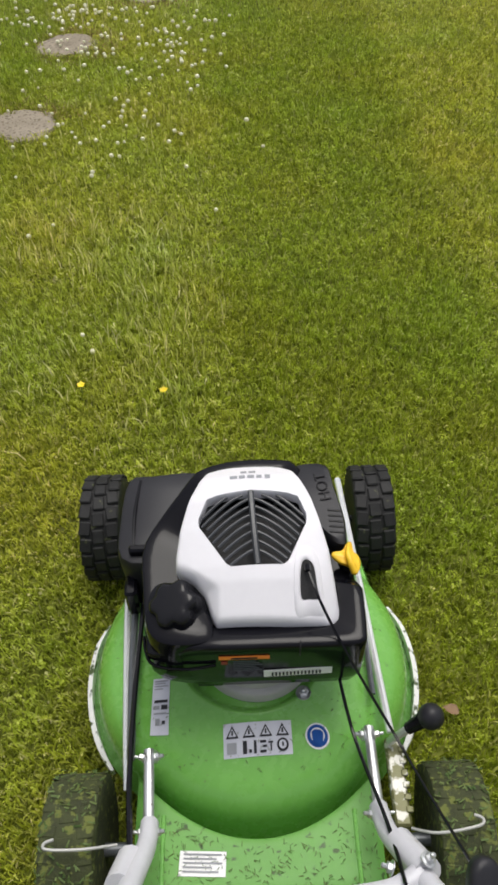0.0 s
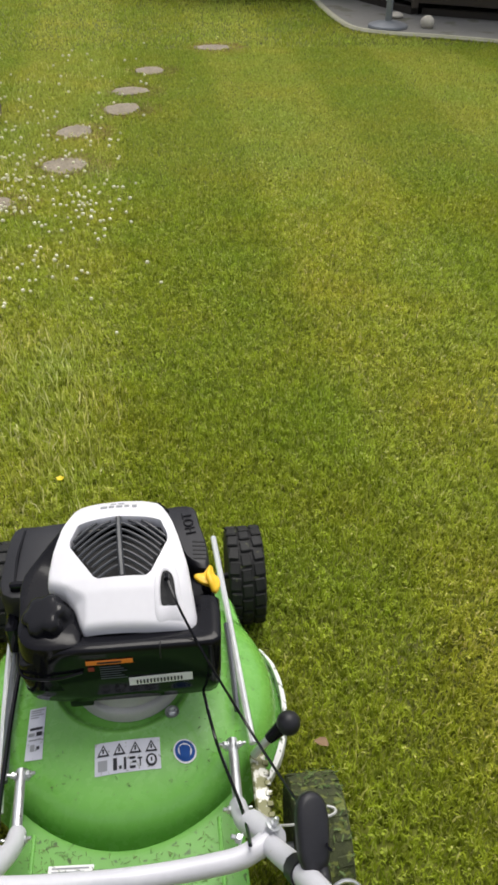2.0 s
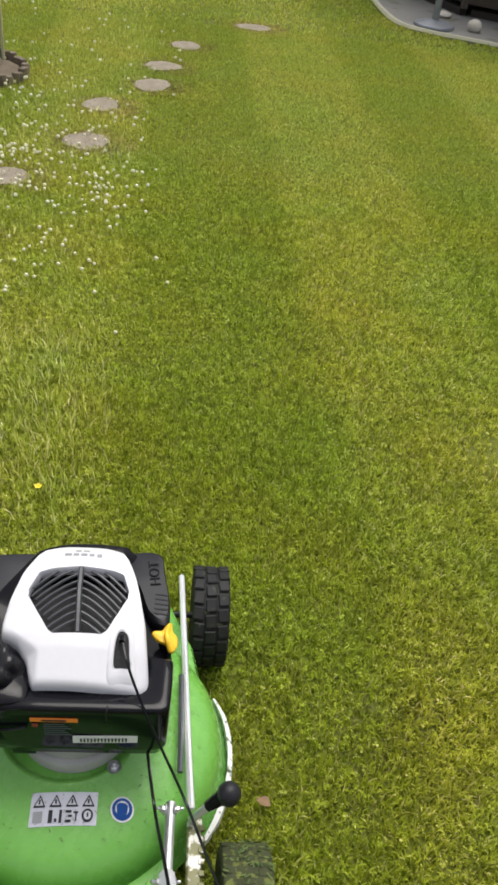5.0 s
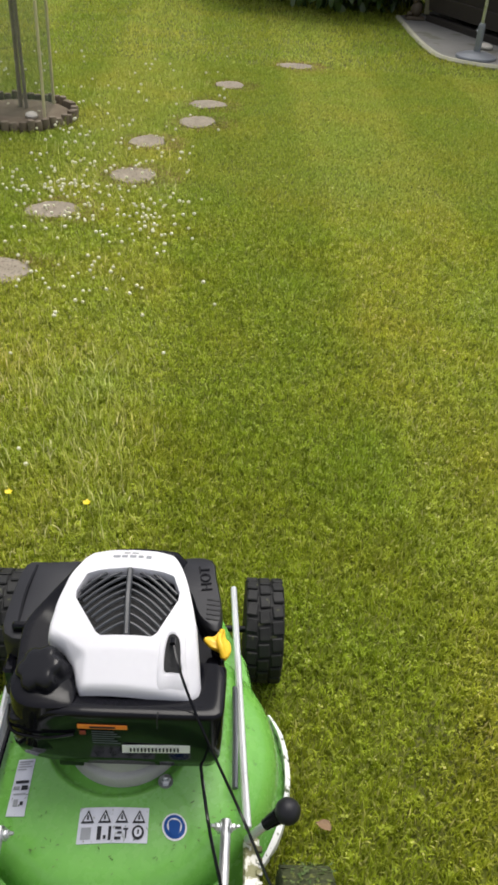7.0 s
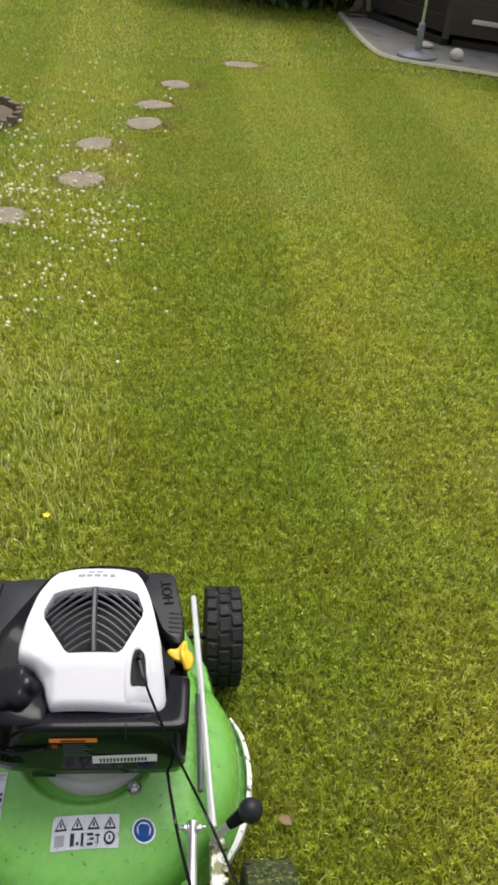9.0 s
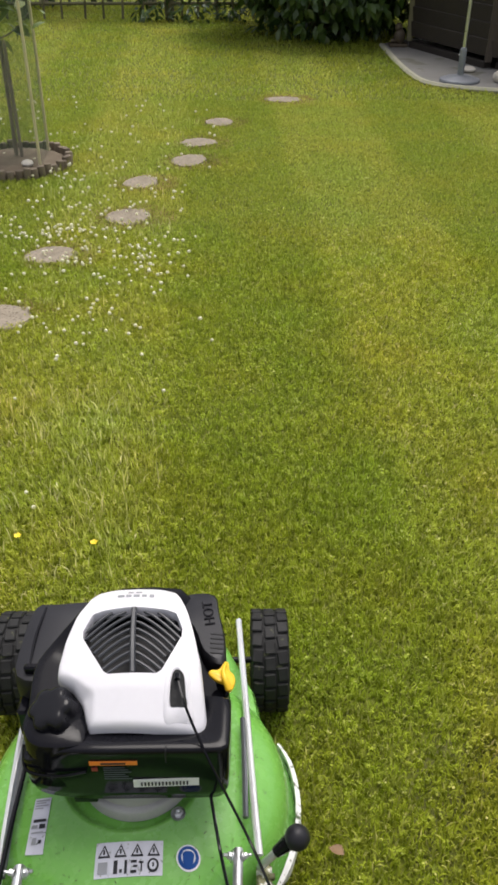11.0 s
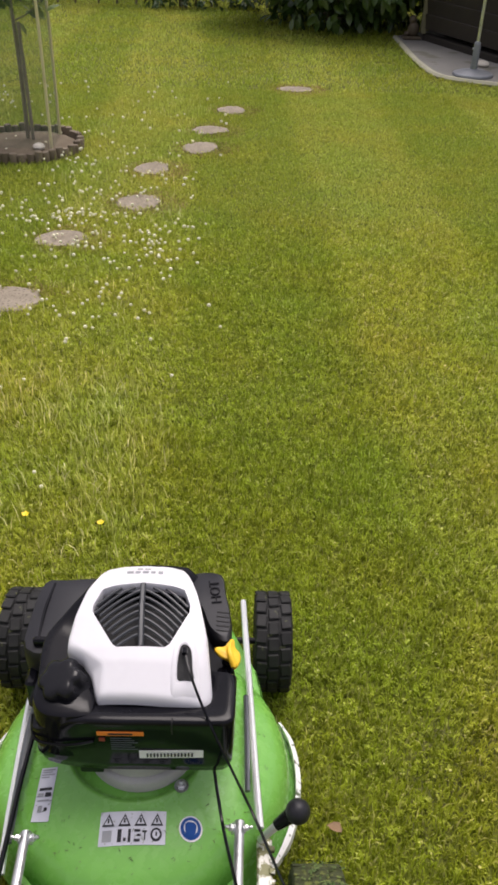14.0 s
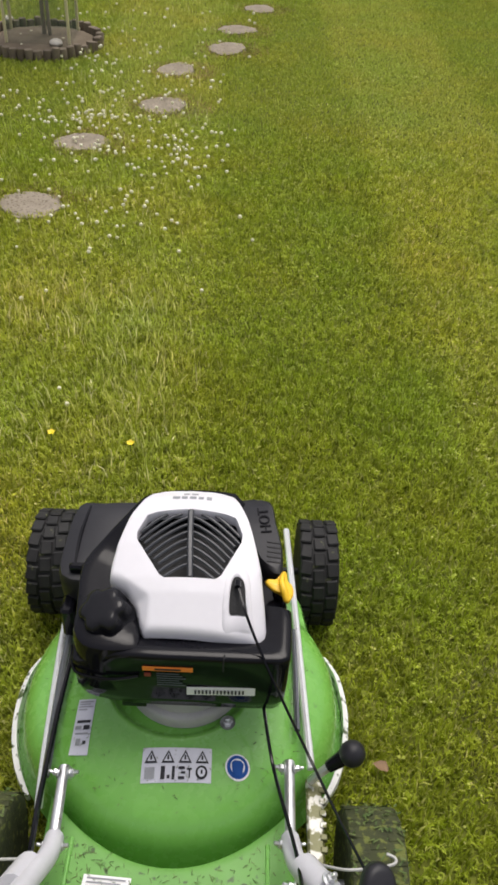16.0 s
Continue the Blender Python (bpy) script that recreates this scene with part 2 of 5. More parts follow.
CONCRETE_EDGE = mat("mossy_concrete_edge", (0.38, 0.37, 0.27), (0.50, 0.48, 0.36), 0.9, scale=9, fine=80, bump=0.5)
METAL_GREY = mat("grey_metal", (0.20, 0.215, 0.24), (0.28, 0.295, 0.32), 0.5, metal=0.4, scale=12, fine=120, bump=0.1)
TERRACOTTA = mat("brown_glazed_clay", (0.06, 0.045, 0.03), (0.12, 0.09, 0.055), 0.6, scale=14, fine=90, bump=0.3)
WINDOW_PAINT = mat("grey_window_paint", (0.36, 0.37, 0.37), (0.46, 0.47, 0.47), 0.5, scale=12, fine=90, bump=0.1)
LEAF_LAUREL = mat("glossy_leaf", (0.020, 0.050, 0.010), (0.075, 0.135, 0.022), 0.33, scale=2, fine=40, bump=0.1, per="island")
LEAF_PARTS = mat("glossy_leaf_tips", (0.028, 0.07, 0.012), (0.115, 0.16, 0.03), 0.33, scale=2, fine=40, bump=0.1, per="object")
LEAF_YOUNG = mat("young_leaf", (0.075, 0.135, 0.02), (0.24, 0.27, 0.05), 0.45, scale=4, fine=60, bump=0.1, per="object")
LEAF_HEDGE = mat("hedge_leaf", (0.015, 0.035, 0.008), (0.055, 0.095, 0.02), 0.5, scale=2, fine=40, bump=0.1, per="island")
PETAL = mat("clover_flower_head", (0.72, 0.69, 0.46), (0.84, 0.81, 0.62), 0.8, scale=60, fine=300, bump=0.2, per="island")
BUTTERCUP = mat("yellow_petal", (0.80, 0.60, 0.01), (0.86, 0.66, 0.02), 0.4, bump=0.0)
DRY_LEAF = mat("dry_leaf", (0.16, 0.09, 0.045), (0.28, 0.18, 0.09), 0.7, scale=20, fine=120, bump=0.3)
GLASS = bpy.data.materials.new("window_glass")
GLASS.use_nodes = True
GLASS.node_tree.nodes["Principled BSDF"].inputs["Transmission Weight"].default_value = 1.0
GLASS.node_tree.nodes["Principled BSDF"].inputs["Roughness"].default_value = 0.03
NET = bpy.data.materials.new("green_mesh_netting")
NET.use_nodes = True
_n, _l = NET.node_tree.nodes, NET.node_tree.links
_tr, _mx = _n.new("ShaderNodeBsdfTransparent"), _n.new("ShaderNodeMixShader")
_n["Principled BSDF"].inputs["Base Color"].default_value = (0.10, 0.19, 0.12, 1)
_n["Principled BSDF"].inputs["Roughness"].default_value = 0.7
_mx.inputs[0].default_value = 0.2
_l.new(_tr.outputs[0], _mx.inputs[1])
_l.new(_n["Principled BSDF"].outputs[0], _mx.inputs[2])
_l.new(_mx.outputs[0], _n["Material Output"].inputs["Surface"])

BLADE = grass_mat("mown_grass_blades", [(0.0, (0.19, 0.24, 0.018)), (0.3, (0.366, 0.435, 0.036)), (0.7, (0.470, 0.535, 0.060)), (0.92, (0.55, 0.60, 0.12)), (1.0, (0.74, 0.70, 0.30))])
EVEN = grass_mat("even_mown_grass", [(0.0, (0.28, 0.34, 0.040)), (0.4, (0.38, 0.445, 0.060)), (0.8, (0.45, 0.51, 0.080)), (1.0, (0.55, 0.58, 0.13))], tufts=(0.88, 1.08))
TALL = grass_mat("uncut_grass_blades", [(0.0, (0.34, 0.42, 0.05)), (0.4, (0.52, 0.58, 0.10)), (0.8, (0.68, 0.70, 0.20)), (1.0, (0.85, 0.82, 0.42))])


# ---------------------------------------------------------------- mesh helpers
def finish(me, smooth=True, angle=40):
    if smooth:
        me.polygons.foreach_set("use_smooth", [True] * len(me.polygons))
        me.set_sharp_from_angle(angle=radians(angle))
    return me


def mesh_of(name, verts, faces, smooth=True, angle=40):
    me = bpy.data.meshes.new(name)
    me.from_pydata([tuple(v) for v in verts], [], faces)
    me.validate()
    bm = bmesh.new()
    bm.from_mesh(me)
    bmesh.ops.recalc_face_normals(bm, faces=bm.faces)
    bm.to_mesh(me)
    bm.free()
    return finish(me, smooth, angle)


def part(name, me, material, parent=None, label="", m=None):
    ob = new(name, me)
    if material and not me.materials:
        me.materials.append(material)
    if parent:
        ob.parent = parent
    if m is not None:
        ob.matrix_basis = m
    if label:
        ob["label"] = label
    return ob


def thing(name, label, category, group="", at=(0, 0, 0), turn=0, kind=""):
    ob = new(name)
    ob.matrix_basis = pose(*at, 0, 0, turn)
    return tagged(ob, label, category, group, kind)


def join(*sets):
    """Several (verts, faces) as one."""
    vs, fs = [], []
    for v, f in sets:
        k = len(vs)
        vs += [tuple(p) for p in v]
        fs += [tuple(i + k for i in face) for face in f]
    return vs, fs


def moved(vf, m):
    return [m @ Vector(v) for v in vf[0]], vf[1]


def loft(rings, closed=True, caps=(True, True)):
    n = len(rings[0])
    vs = [p for r in rings for p in r]
    fs = []
    for k in range(len(rings) - 1):
        for i in range(n if closed else n - 1):
            j = (i + 1) % n
            fs.append((k * n + i, k * n + j, (k + 1) * n + j, (k + 1) * n + i))
    if caps[0]:
        fs.append(tuple(range(n))[::-1])
    if caps[1]:
        fs.append(tuple((len(rings) - 1) * n + i for i in range(n)))
    return vs, fs


def smooth_line(pts, k=6, closed=False):
    """Catmull-Rom through the points."""
    p = [Vector(q) for q in pts]
    out = []
    n = len(p)
    for i in range(n if closed else n - 1):
        if closed:
            a, b, c, d = p[i - 1], p[i], p[(i + 1) % n], p[(i + 2) % n]
        else:
            a, b, c, d = p[max(i - 1, 0)], p[i], p[i + 1], p[min(i + 2, n - 1)]
        for s in range(k):
            t = s / k
            out.append(0.5 * (2 * b + (c - a) * t + (2 * a - 5 * b + 4 * c - d) * t * t + (3 * b - a - 3 * c + d) * t ** 3))
    if not closed:
        out.append(p[-1])
    return out


def tube(pts, r, seg=10, k=5, flat=1.0):
    """A round rod along a smooth line; r is one radius or one for each end."""
    line = smooth_line(pts, k) if len(pts) > 2 else [Vector(q) for q in pts]
    rs = r if isinstance(r, tuple) else (r, r)
    rings, side = [], None
    for i, c in enumerate(line):
        d = (line[min(i + 1, len(line) - 1)] - line[max(i - 1, 0)]).normalized()
        if side is None:
            side = d.cross(Vector((0, 0, 1)) if abs(d.z) < 0.9 else Vector((1, 0, 0))).normalized()
        side = (side - d * side.dot(d)).normalized()
        up = side.cross(d)
        rr = rs[0] + (rs[1] - rs[0]) * i / max(len(line) - 1, 1)
        rings.append([c + (side * math.cos(a) + up * math.sin(a) * flat) * rr for a in (2 * math.pi * j / seg for j in range(seg))])
    return loft(rings)


def prism(outline, zs, scales=None, centre=None, tops=None):
    """An outline in x, y lofted through heights, each with a scale about the centre."""
    cx, cy = centre or (sum(p[0] for p in outline) / len(outline), sum(p[1] for p in outline) / len(outline))
    scales = scales or [1] * len(zs)
    rings = []
    for z, s in zip(zs, scales):
        rings.append([(cx + (p[0] - cx) * s, cy + (p[1] - cy) * s, z if not tops else tops(p, z)) for p in outline])
    return loft(rings)


def rbox(sx, sy, sz, bevel=0.004):
    """A box with its base's middle at the origin and chamfered edges."""
    b = min(bevel, sx / 2.2, sy / 2.2, sz / 2.2)

    def rect(hx, hy, z):
        c = b if hx > sx / 2 - b / 2 else 0.4 * b
        return [(hx - c, -hy, z), (hx, -hy + c, z), (hx, hy - c, z), (hx - c, hy, z), (-hx + c, hy, z), (-hx, hy - c, z), (-hx, -hy + c, z), (-hx + c, -hy, z)]

    return loft([rect(sx / 2 - b, sy / 2 - b, 0), rect(sx / 2, sy / 2, b), rect(sx / 2, sy / 2, sz - b), rect(sx / 2 - b, sy / 2 - b, sz)])


def revolve(profile, seg=32, axis="z"):
    rings = []
    for r, h in profile:
        ring = []
        for i in range(seg):
            a = 2 * math.pi * i / seg
            ring.append((r * math.cos(a), r * math.sin(a), h) if axis == "z" else (h, r * math.cos(a), r * math.sin(a)))
        rings.append(ring)
    return loft(rings)


def ball(r, seg=14, rings=9, squash=1.0):
    return revolve([(max(r * math.sin(math.pi * i / rings), 1e-4), -r * squash * math.cos(math.pi * i / rings)) for i in range(rings + 1)], seg)


def put(name, vf, material, parent=None, label="", smooth=True, angle=40, m=None):
    return part(name, mesh_of(name, vf[0], vf[1], smooth, angle), material, parent, label, m)


def tri_mesh(name, verts, tris):
    """A large mesh of triangles straight from arrays."""
    me = bpy.data.meshes.new(name)
    nv, nt = len(verts), len(tris)
    me.vertices.add(nv)
    me.vertices.foreach_set("co", np.asarray(verts, np.float32).ravel())
    me.loops.add(nt * 3)
    me.loops.foreach_set("vertex_index", np.asarray(tris, np.int32).ravel())
    me.polygons.add(nt)
    me.polygons.foreach_set("loop_start", np.arange(0, nt * 3, 3, dtype=np.int32))
    me.update(calc_edges=True)
    return me


# ---------------------------------------------------------------- ground and grass
def ground():
    m = mat("lawn_ground", (0.100, 0.118, 0.009), (0.150, 0.168, 0.015), 0.9, scale=1.6, fine=45, bump=1.0,
            spots=(0.10, 0.105, 0.02), spot_scale=2.6, spot_at=0.60)
    n = 60
    xs = [-400, -120, -40, -15, *[-8 + 16 * i / n for i in range(n + 1)], 15, 40, 120, 400]
    ys = [-400, -120, -40, -15, *[-4 + 16 * i / n for i in range(n + 1)], 20, 45, 130, 400]
    vs = [(x, y, -0.004 + (0.006 * noise.noise(Vector((x * 1.3, y * 1.3, 0))) if abs(x) < 9 and abs(y) < 13 else 0)) for y in ys for x in xs]
    w = len(xs)
    fs = [(j * w + i, j * w + i + 1, (j + 1) * w + i + 1, (j + 1) * w + i) for j in range(len(ys) - 1) for i in range(w - 1)]
    ob = put("ground", (vs, fs), m)
    tagged(ob, "short mown lawn with dry patches and mowing stripes", "lawn", kind="structure")


STRIPES = (-0.62, 0.02, 0.53, 1.22, 1.85)


def bare(x, y):
    """True where no grass grows: stones, the pad, the ring of soil."""
    out = np.zeros(len(x), bool)
    for sx, sy, rx, ry in STONES:
        out |= ((x - sx) / rx) ** 2 + ((y - sy) / ry) ** 2 < 0.78 + 0.22 * np.sin(x * 61.0 + 4 * np.sin(y * 47.0))
    out |= (x - TREE[0]) ** 2 + (y - TREE[1]) ** 2 < 0.27 ** 2
    px, py = np.array([p[0] for p in PAD]), np.array([p[1] for p in PAD])
    inside = np.zeros(len(x), bool)
    for i in range(len(PAD)):
        j = i - 1
        cross = ((py[i] > y) != (py[j] > y)) & (x < (px[j] - px[i]) * (y - py[i]) / (py[j] - py[i] + 1e-9) + px[i])
        inside ^= cross
    return out | inside


def blades(name, x0, x1, y0, y1, count, length, width, material, label, seed, tall=False, keep=None, flat=0.0, fringe=0.0):
    g = np.random.default_rng(seed)
    x, y = g.uniform(x0, x1, count), g.uniform(y0, y1, count)
    ok = ~bare(x, y)
    if fringe:
        inset = np.minimum(x - x0, x1 - x) + 0.12 * np.sin(y * 9.1 + 2 * np.sin(x * 5.0))
        if y0 < 0:
            inset = np.minimum(inset, y - y0)
        ok &= g.uniform(0, 1, count) < inset / fringe
    if keep is not None:
        ok &= keep(x, y, g)
    x, y = x[ok], y[ok]
    k = len(x)
    clump = 0.5 + 0.5 * np.sin(x * 23.1 + 3 * np.sin(y * 11.7)) * np.sin(y * 19.3 + 2.5 * np.sin(x * 13.9))
    L = length * g.uniform(0.45, 1.35, k) * (0.75 + 0.5 * clump)
    W = width * g.uniform(0.6, 1.3, k)
    stripe = np.searchsorted(np.array(STRIPES), x - 0.035 * (1.5 - y)) % 2
    combed = np.where(stripe == 0, 1.0, -1.0)
    a = g.uniform(0, 2 * np.pi, k)
    dx, dy = np.cos(a), np.sin(a) + (0.0 if tall else 0.25) * combed
    nn = np.hypot(dx, dy) + 1e-6
    dx, dy = dx / nn, dy / nn
    lean = g.uniform(0.15, 0.8, k) if tall else g.uniform(0.25 + flat, 1.15 + flat, k)
    sx, sy = -dy, dx
    tw = g.uniform(-0.8, 0.8, k)
    sx, sy = sx * np.cos(tw) - dx * np.sin(tw), sy * np.cos(tw) - dy * np.sin(tw)
    z0 = np.full(k, -0.004)
    mx, my, mz = x + dx * np.sin(lean * 0.6) * L * 0.55, y + dy * np.sin(lean * 0.6) * L * 0.55, np.cos(lean * 0.6) * L * 0.55
    tx, ty, tz = mx + dx * np.sin(lean * 1.3) * L * 0.5, my + dy * np.sin(lean * 1.3) * L * 0.5, mz + np.cos(lean * 1.3) * L * 0.45
    tz = np.maximum(tz, 0.003)
    v = np.empty((k, 5, 3))
    v[:, 0] = np.stack([x - sx * W / 2, y - sy * W / 2, z0], 1)
    v[:, 1] = np.stack([x + sx * W / 2, y + sy * W / 2, z0], 1)
    v[:, 2] = np.stack([mx - sx * W * 0.45, my - sy * W * 0.45, mz], 1)
    v[:, 3] = np.stack([mx + sx * W * 0.45, my + sy * W * 0.45, mz], 1)
    v[:, 4] = np.stack([tx, ty, tz], 1)
    base = (np.arange(k) * 5)[:, None, None]
    t = np.array([[0, 1, 3], [0, 3, 2], [2, 3, 4]])[None] + base
    me = tri_mesh(name, v.reshape(-1, 3), t.reshape(-1, 3))
    me.materials.append(material)
    ob = new(name, me)
    return tagged(ob, label, "grass", kind="stuff")


# stepping stones: x, y and two radii
STONES = [(-0.66, 1.71, 0.11, 0.105), (-0.59, 2.29, 0.11, 0.10), (-0.32, 2.76, 0.12, 0.10), (-0.31, 3.28, 0.11, 0.09),
          (-0.08, 3.68, 0.12, 0.10), (-0.04, 4.06, 0.11, 0.10), (0.08, 4.56, 0.11, 0.09), (0.53, 5.22, 0.13, 0.10)]
TREE = (-1.03, 3.61)
PAD = [(1.59, 7.55), (1.59, 6.7), (1.61, 6.15), (1.68, 5.76), (1.92, 5.57), (2.24, 5.44), (2.86, 5.12), (3.86, 4.7), (4.86, 5.7), (4.46, 8.0), (2.46, 8.4)]


# ---------------------------------------------------------------- the mower
def wheel(parent, x, y, r, width, dirty=False, label=""):
    hub = part("wheel", mesh_of("wheel", *revolve([(0.02, -width * 0.3), (r * 0.55, -width * 0.3), (r * 0.6, -width * 0.42), (r * 0.62, width * 0.42), (r * 0.55, width * 0.3), (0.02, width * 0.3)], 28, "x")),
               MATT_BLACK, parent, label, pose(x, y, r))
    rubber = GRASSY_RUBBER if dirty else RUBBER
    hw = width / 2
    tyre = revolve([(r * 0.6, -hw * 0.9), (r * 0.86, -hw), (r * 0.93, -hw * 0.93), (r * 0.955, -hw * 0.6), (r * 0.955, hw * 0.6), (r * 0.93, hw * 0.93), (r * 0.86, hw), (r * 0.6, hw * 0.9)], 40, "x")
    lugs = []
    n = 20
    for i in range(n):
        a = 360 * i / n
        for col, off in ((-0.66, 0), (-0.02, 9), (0.64, 2)):
            b = moved(rbox(width * 0.29, r * (0.14 if dirty else 0.255), r * (0.026 if dirty else 0.062), 0.002), pose(0, 0, 0, a + off) @ pose(col * hw, 0, r * 0.935, 0, 0, (-7, 4, 7)[int(col > -0.3) + int(col > 0.3)]))
            lugs.append(b)
    for vf in lugs:
        put("tread_block", vf, rubber, hub, angle=30)
    put("tyre", tyre, rubber, hub, "grass-smeared rubber tyre" if dirty else "black rubber tyre with block tread", angle=30)
    if dirty:
        g = random.Random(int(x * 1000))
        vs, ts = [], []
        for i in range(420):
            a, u, L = g.uniform(0, 2 * math.pi), g.uniform(-1, 1) * hw, g.uniform(0.003, 0.011)
            q = g.uniform(0.93, 0.99) * r
            t = g.uniform(0, math.pi)
            ends = []
            for e in (-0.5, 0.5):
                for w in (-0.001, 0.001):
                    uu, aa = u + math.cos(t) * L * e - math.sin(t) * w, a + (math.sin(t) * L * e + math.cos(t) * w) / q
                    rr = q + 0.004 * g.random()
                    ends.append((max(-hw, min(hw, uu)), rr * math.cos(aa), rr * math.sin(aa)))
            k = len(vs)
            vs += ends
            ts += [(k, k + 1, k + 3), (k, k + 3, k + 2)]
        part("stuck_grass", tri_mesh("stuck_grass", np.array(vs), np.array(ts)), CLIPPING, hub, "wet cut grass stuck to the tyre")["kind"] = "stuff"
    put("axle_cap", revolve([(0.001, -width * 0.36), (0.014, -width * 0.36), (0.016, -width * 0.28), (0.016, width * 0.28), (0.014, width * 0.36), (0.001, width * 0.36)], 14, "x"), ZINC, hub, "zinc axle cap")


def bolt(parent, p, r=0.006, axis=(0, 0, 1), name="bolt"):
    q = Vector(axis).to_track_quat("Z", "Y").to_matrix().to_4x4()
    vf = join(revolve([(r * 1.5, 0), (r * 1.5, 0.0015), (r * 1.1, 0.002)], 12), moved(revolve([(r, 0.0015), (r, 0.006), (r * 0.8, 0.007)], 6), Matrix()), moved(revolve([(r * 0.5, 0.006), (r * 0.5, 0.012), (r * 0.3, 0.013)], 8), Matrix()))
    return put(name, vf, ZINC, parent, "", m=Matrix.Translation(p) @ q)


DECK_C = (0.022, -0.200)


def deck_z(x, y):
    r = math.hypot(x - DECK_C[0], y - DECK_C[1])
    prof = [(0, 0.203), (0.090, 0.203), (0.097, 0.2000), (0.101, 0.2000), (0.105, 0.2055), (0.111, 0.2055), (0.116, 0.1985), (0.15, 0.189), (0.172, 0.180), (0.19, 0.1745), (0.207, 0.165), (0.221, 0.149), (0.230, 0.127), (0.236, 0.100), (0.246, 0.075)]
    for (a, za), (b, zb) in zip(prof, prof[1:]):
        if r <= b:
            t = (r - a) / (b - a)
            return za + (zb - za) * t
    return 0.075


def plate_z(x, y):
    """The rear plate rolls down towards the back."""
    return 0.155 - 0.05 * (max(0.0, -0.505 - y) / 0.085) ** 1.5


def plate_edge(x):
    """The plate's front edge curves round the dome, with a trench between."""
    return -0.453 + 3.2 * (x - 0.026) ** 2


def patch(corners, nx, ny, zf, lift):
    """A thin label that follows a surface; corners: tl, tr, br, bl in x, y."""
    tl, tr, br, bl = [Vector(c) for c in corners]
    vs, fs = [], []
    for j in range(ny + 1):
        for i in range(nx + 1):
            u, v = i / nx, j / ny
            p = (tl * (1 - u) + tr * u) * (1 - v) + (bl * (1 - u) + br * u) * v
            vs.append((p.x, p.y, zf(p.x, p.y) + lift))
    w = nx + 1
    fs = [(j * w + i, j * w + i + 1, (j + 1) * w + i + 1, (j + 1) * w + i) for j in range(ny) for i in range(nx)]
    return vs, fs


def tucked(v):
    """The dome's rear side stands steeper and closer in than the rest."""
    x, y, z = v
    r = math.hypot(x, y)
    if r < 0.15:
        return v
    back = max(0.0, min(1.0, (-y / r - 0.35) / 0.4))
    back = back * back * (3 - 2 * back)
    k = 1 - back * 0.03 * min(1.0, (r - 0.15) / 0.06)
    return (x * k, y * k, z)


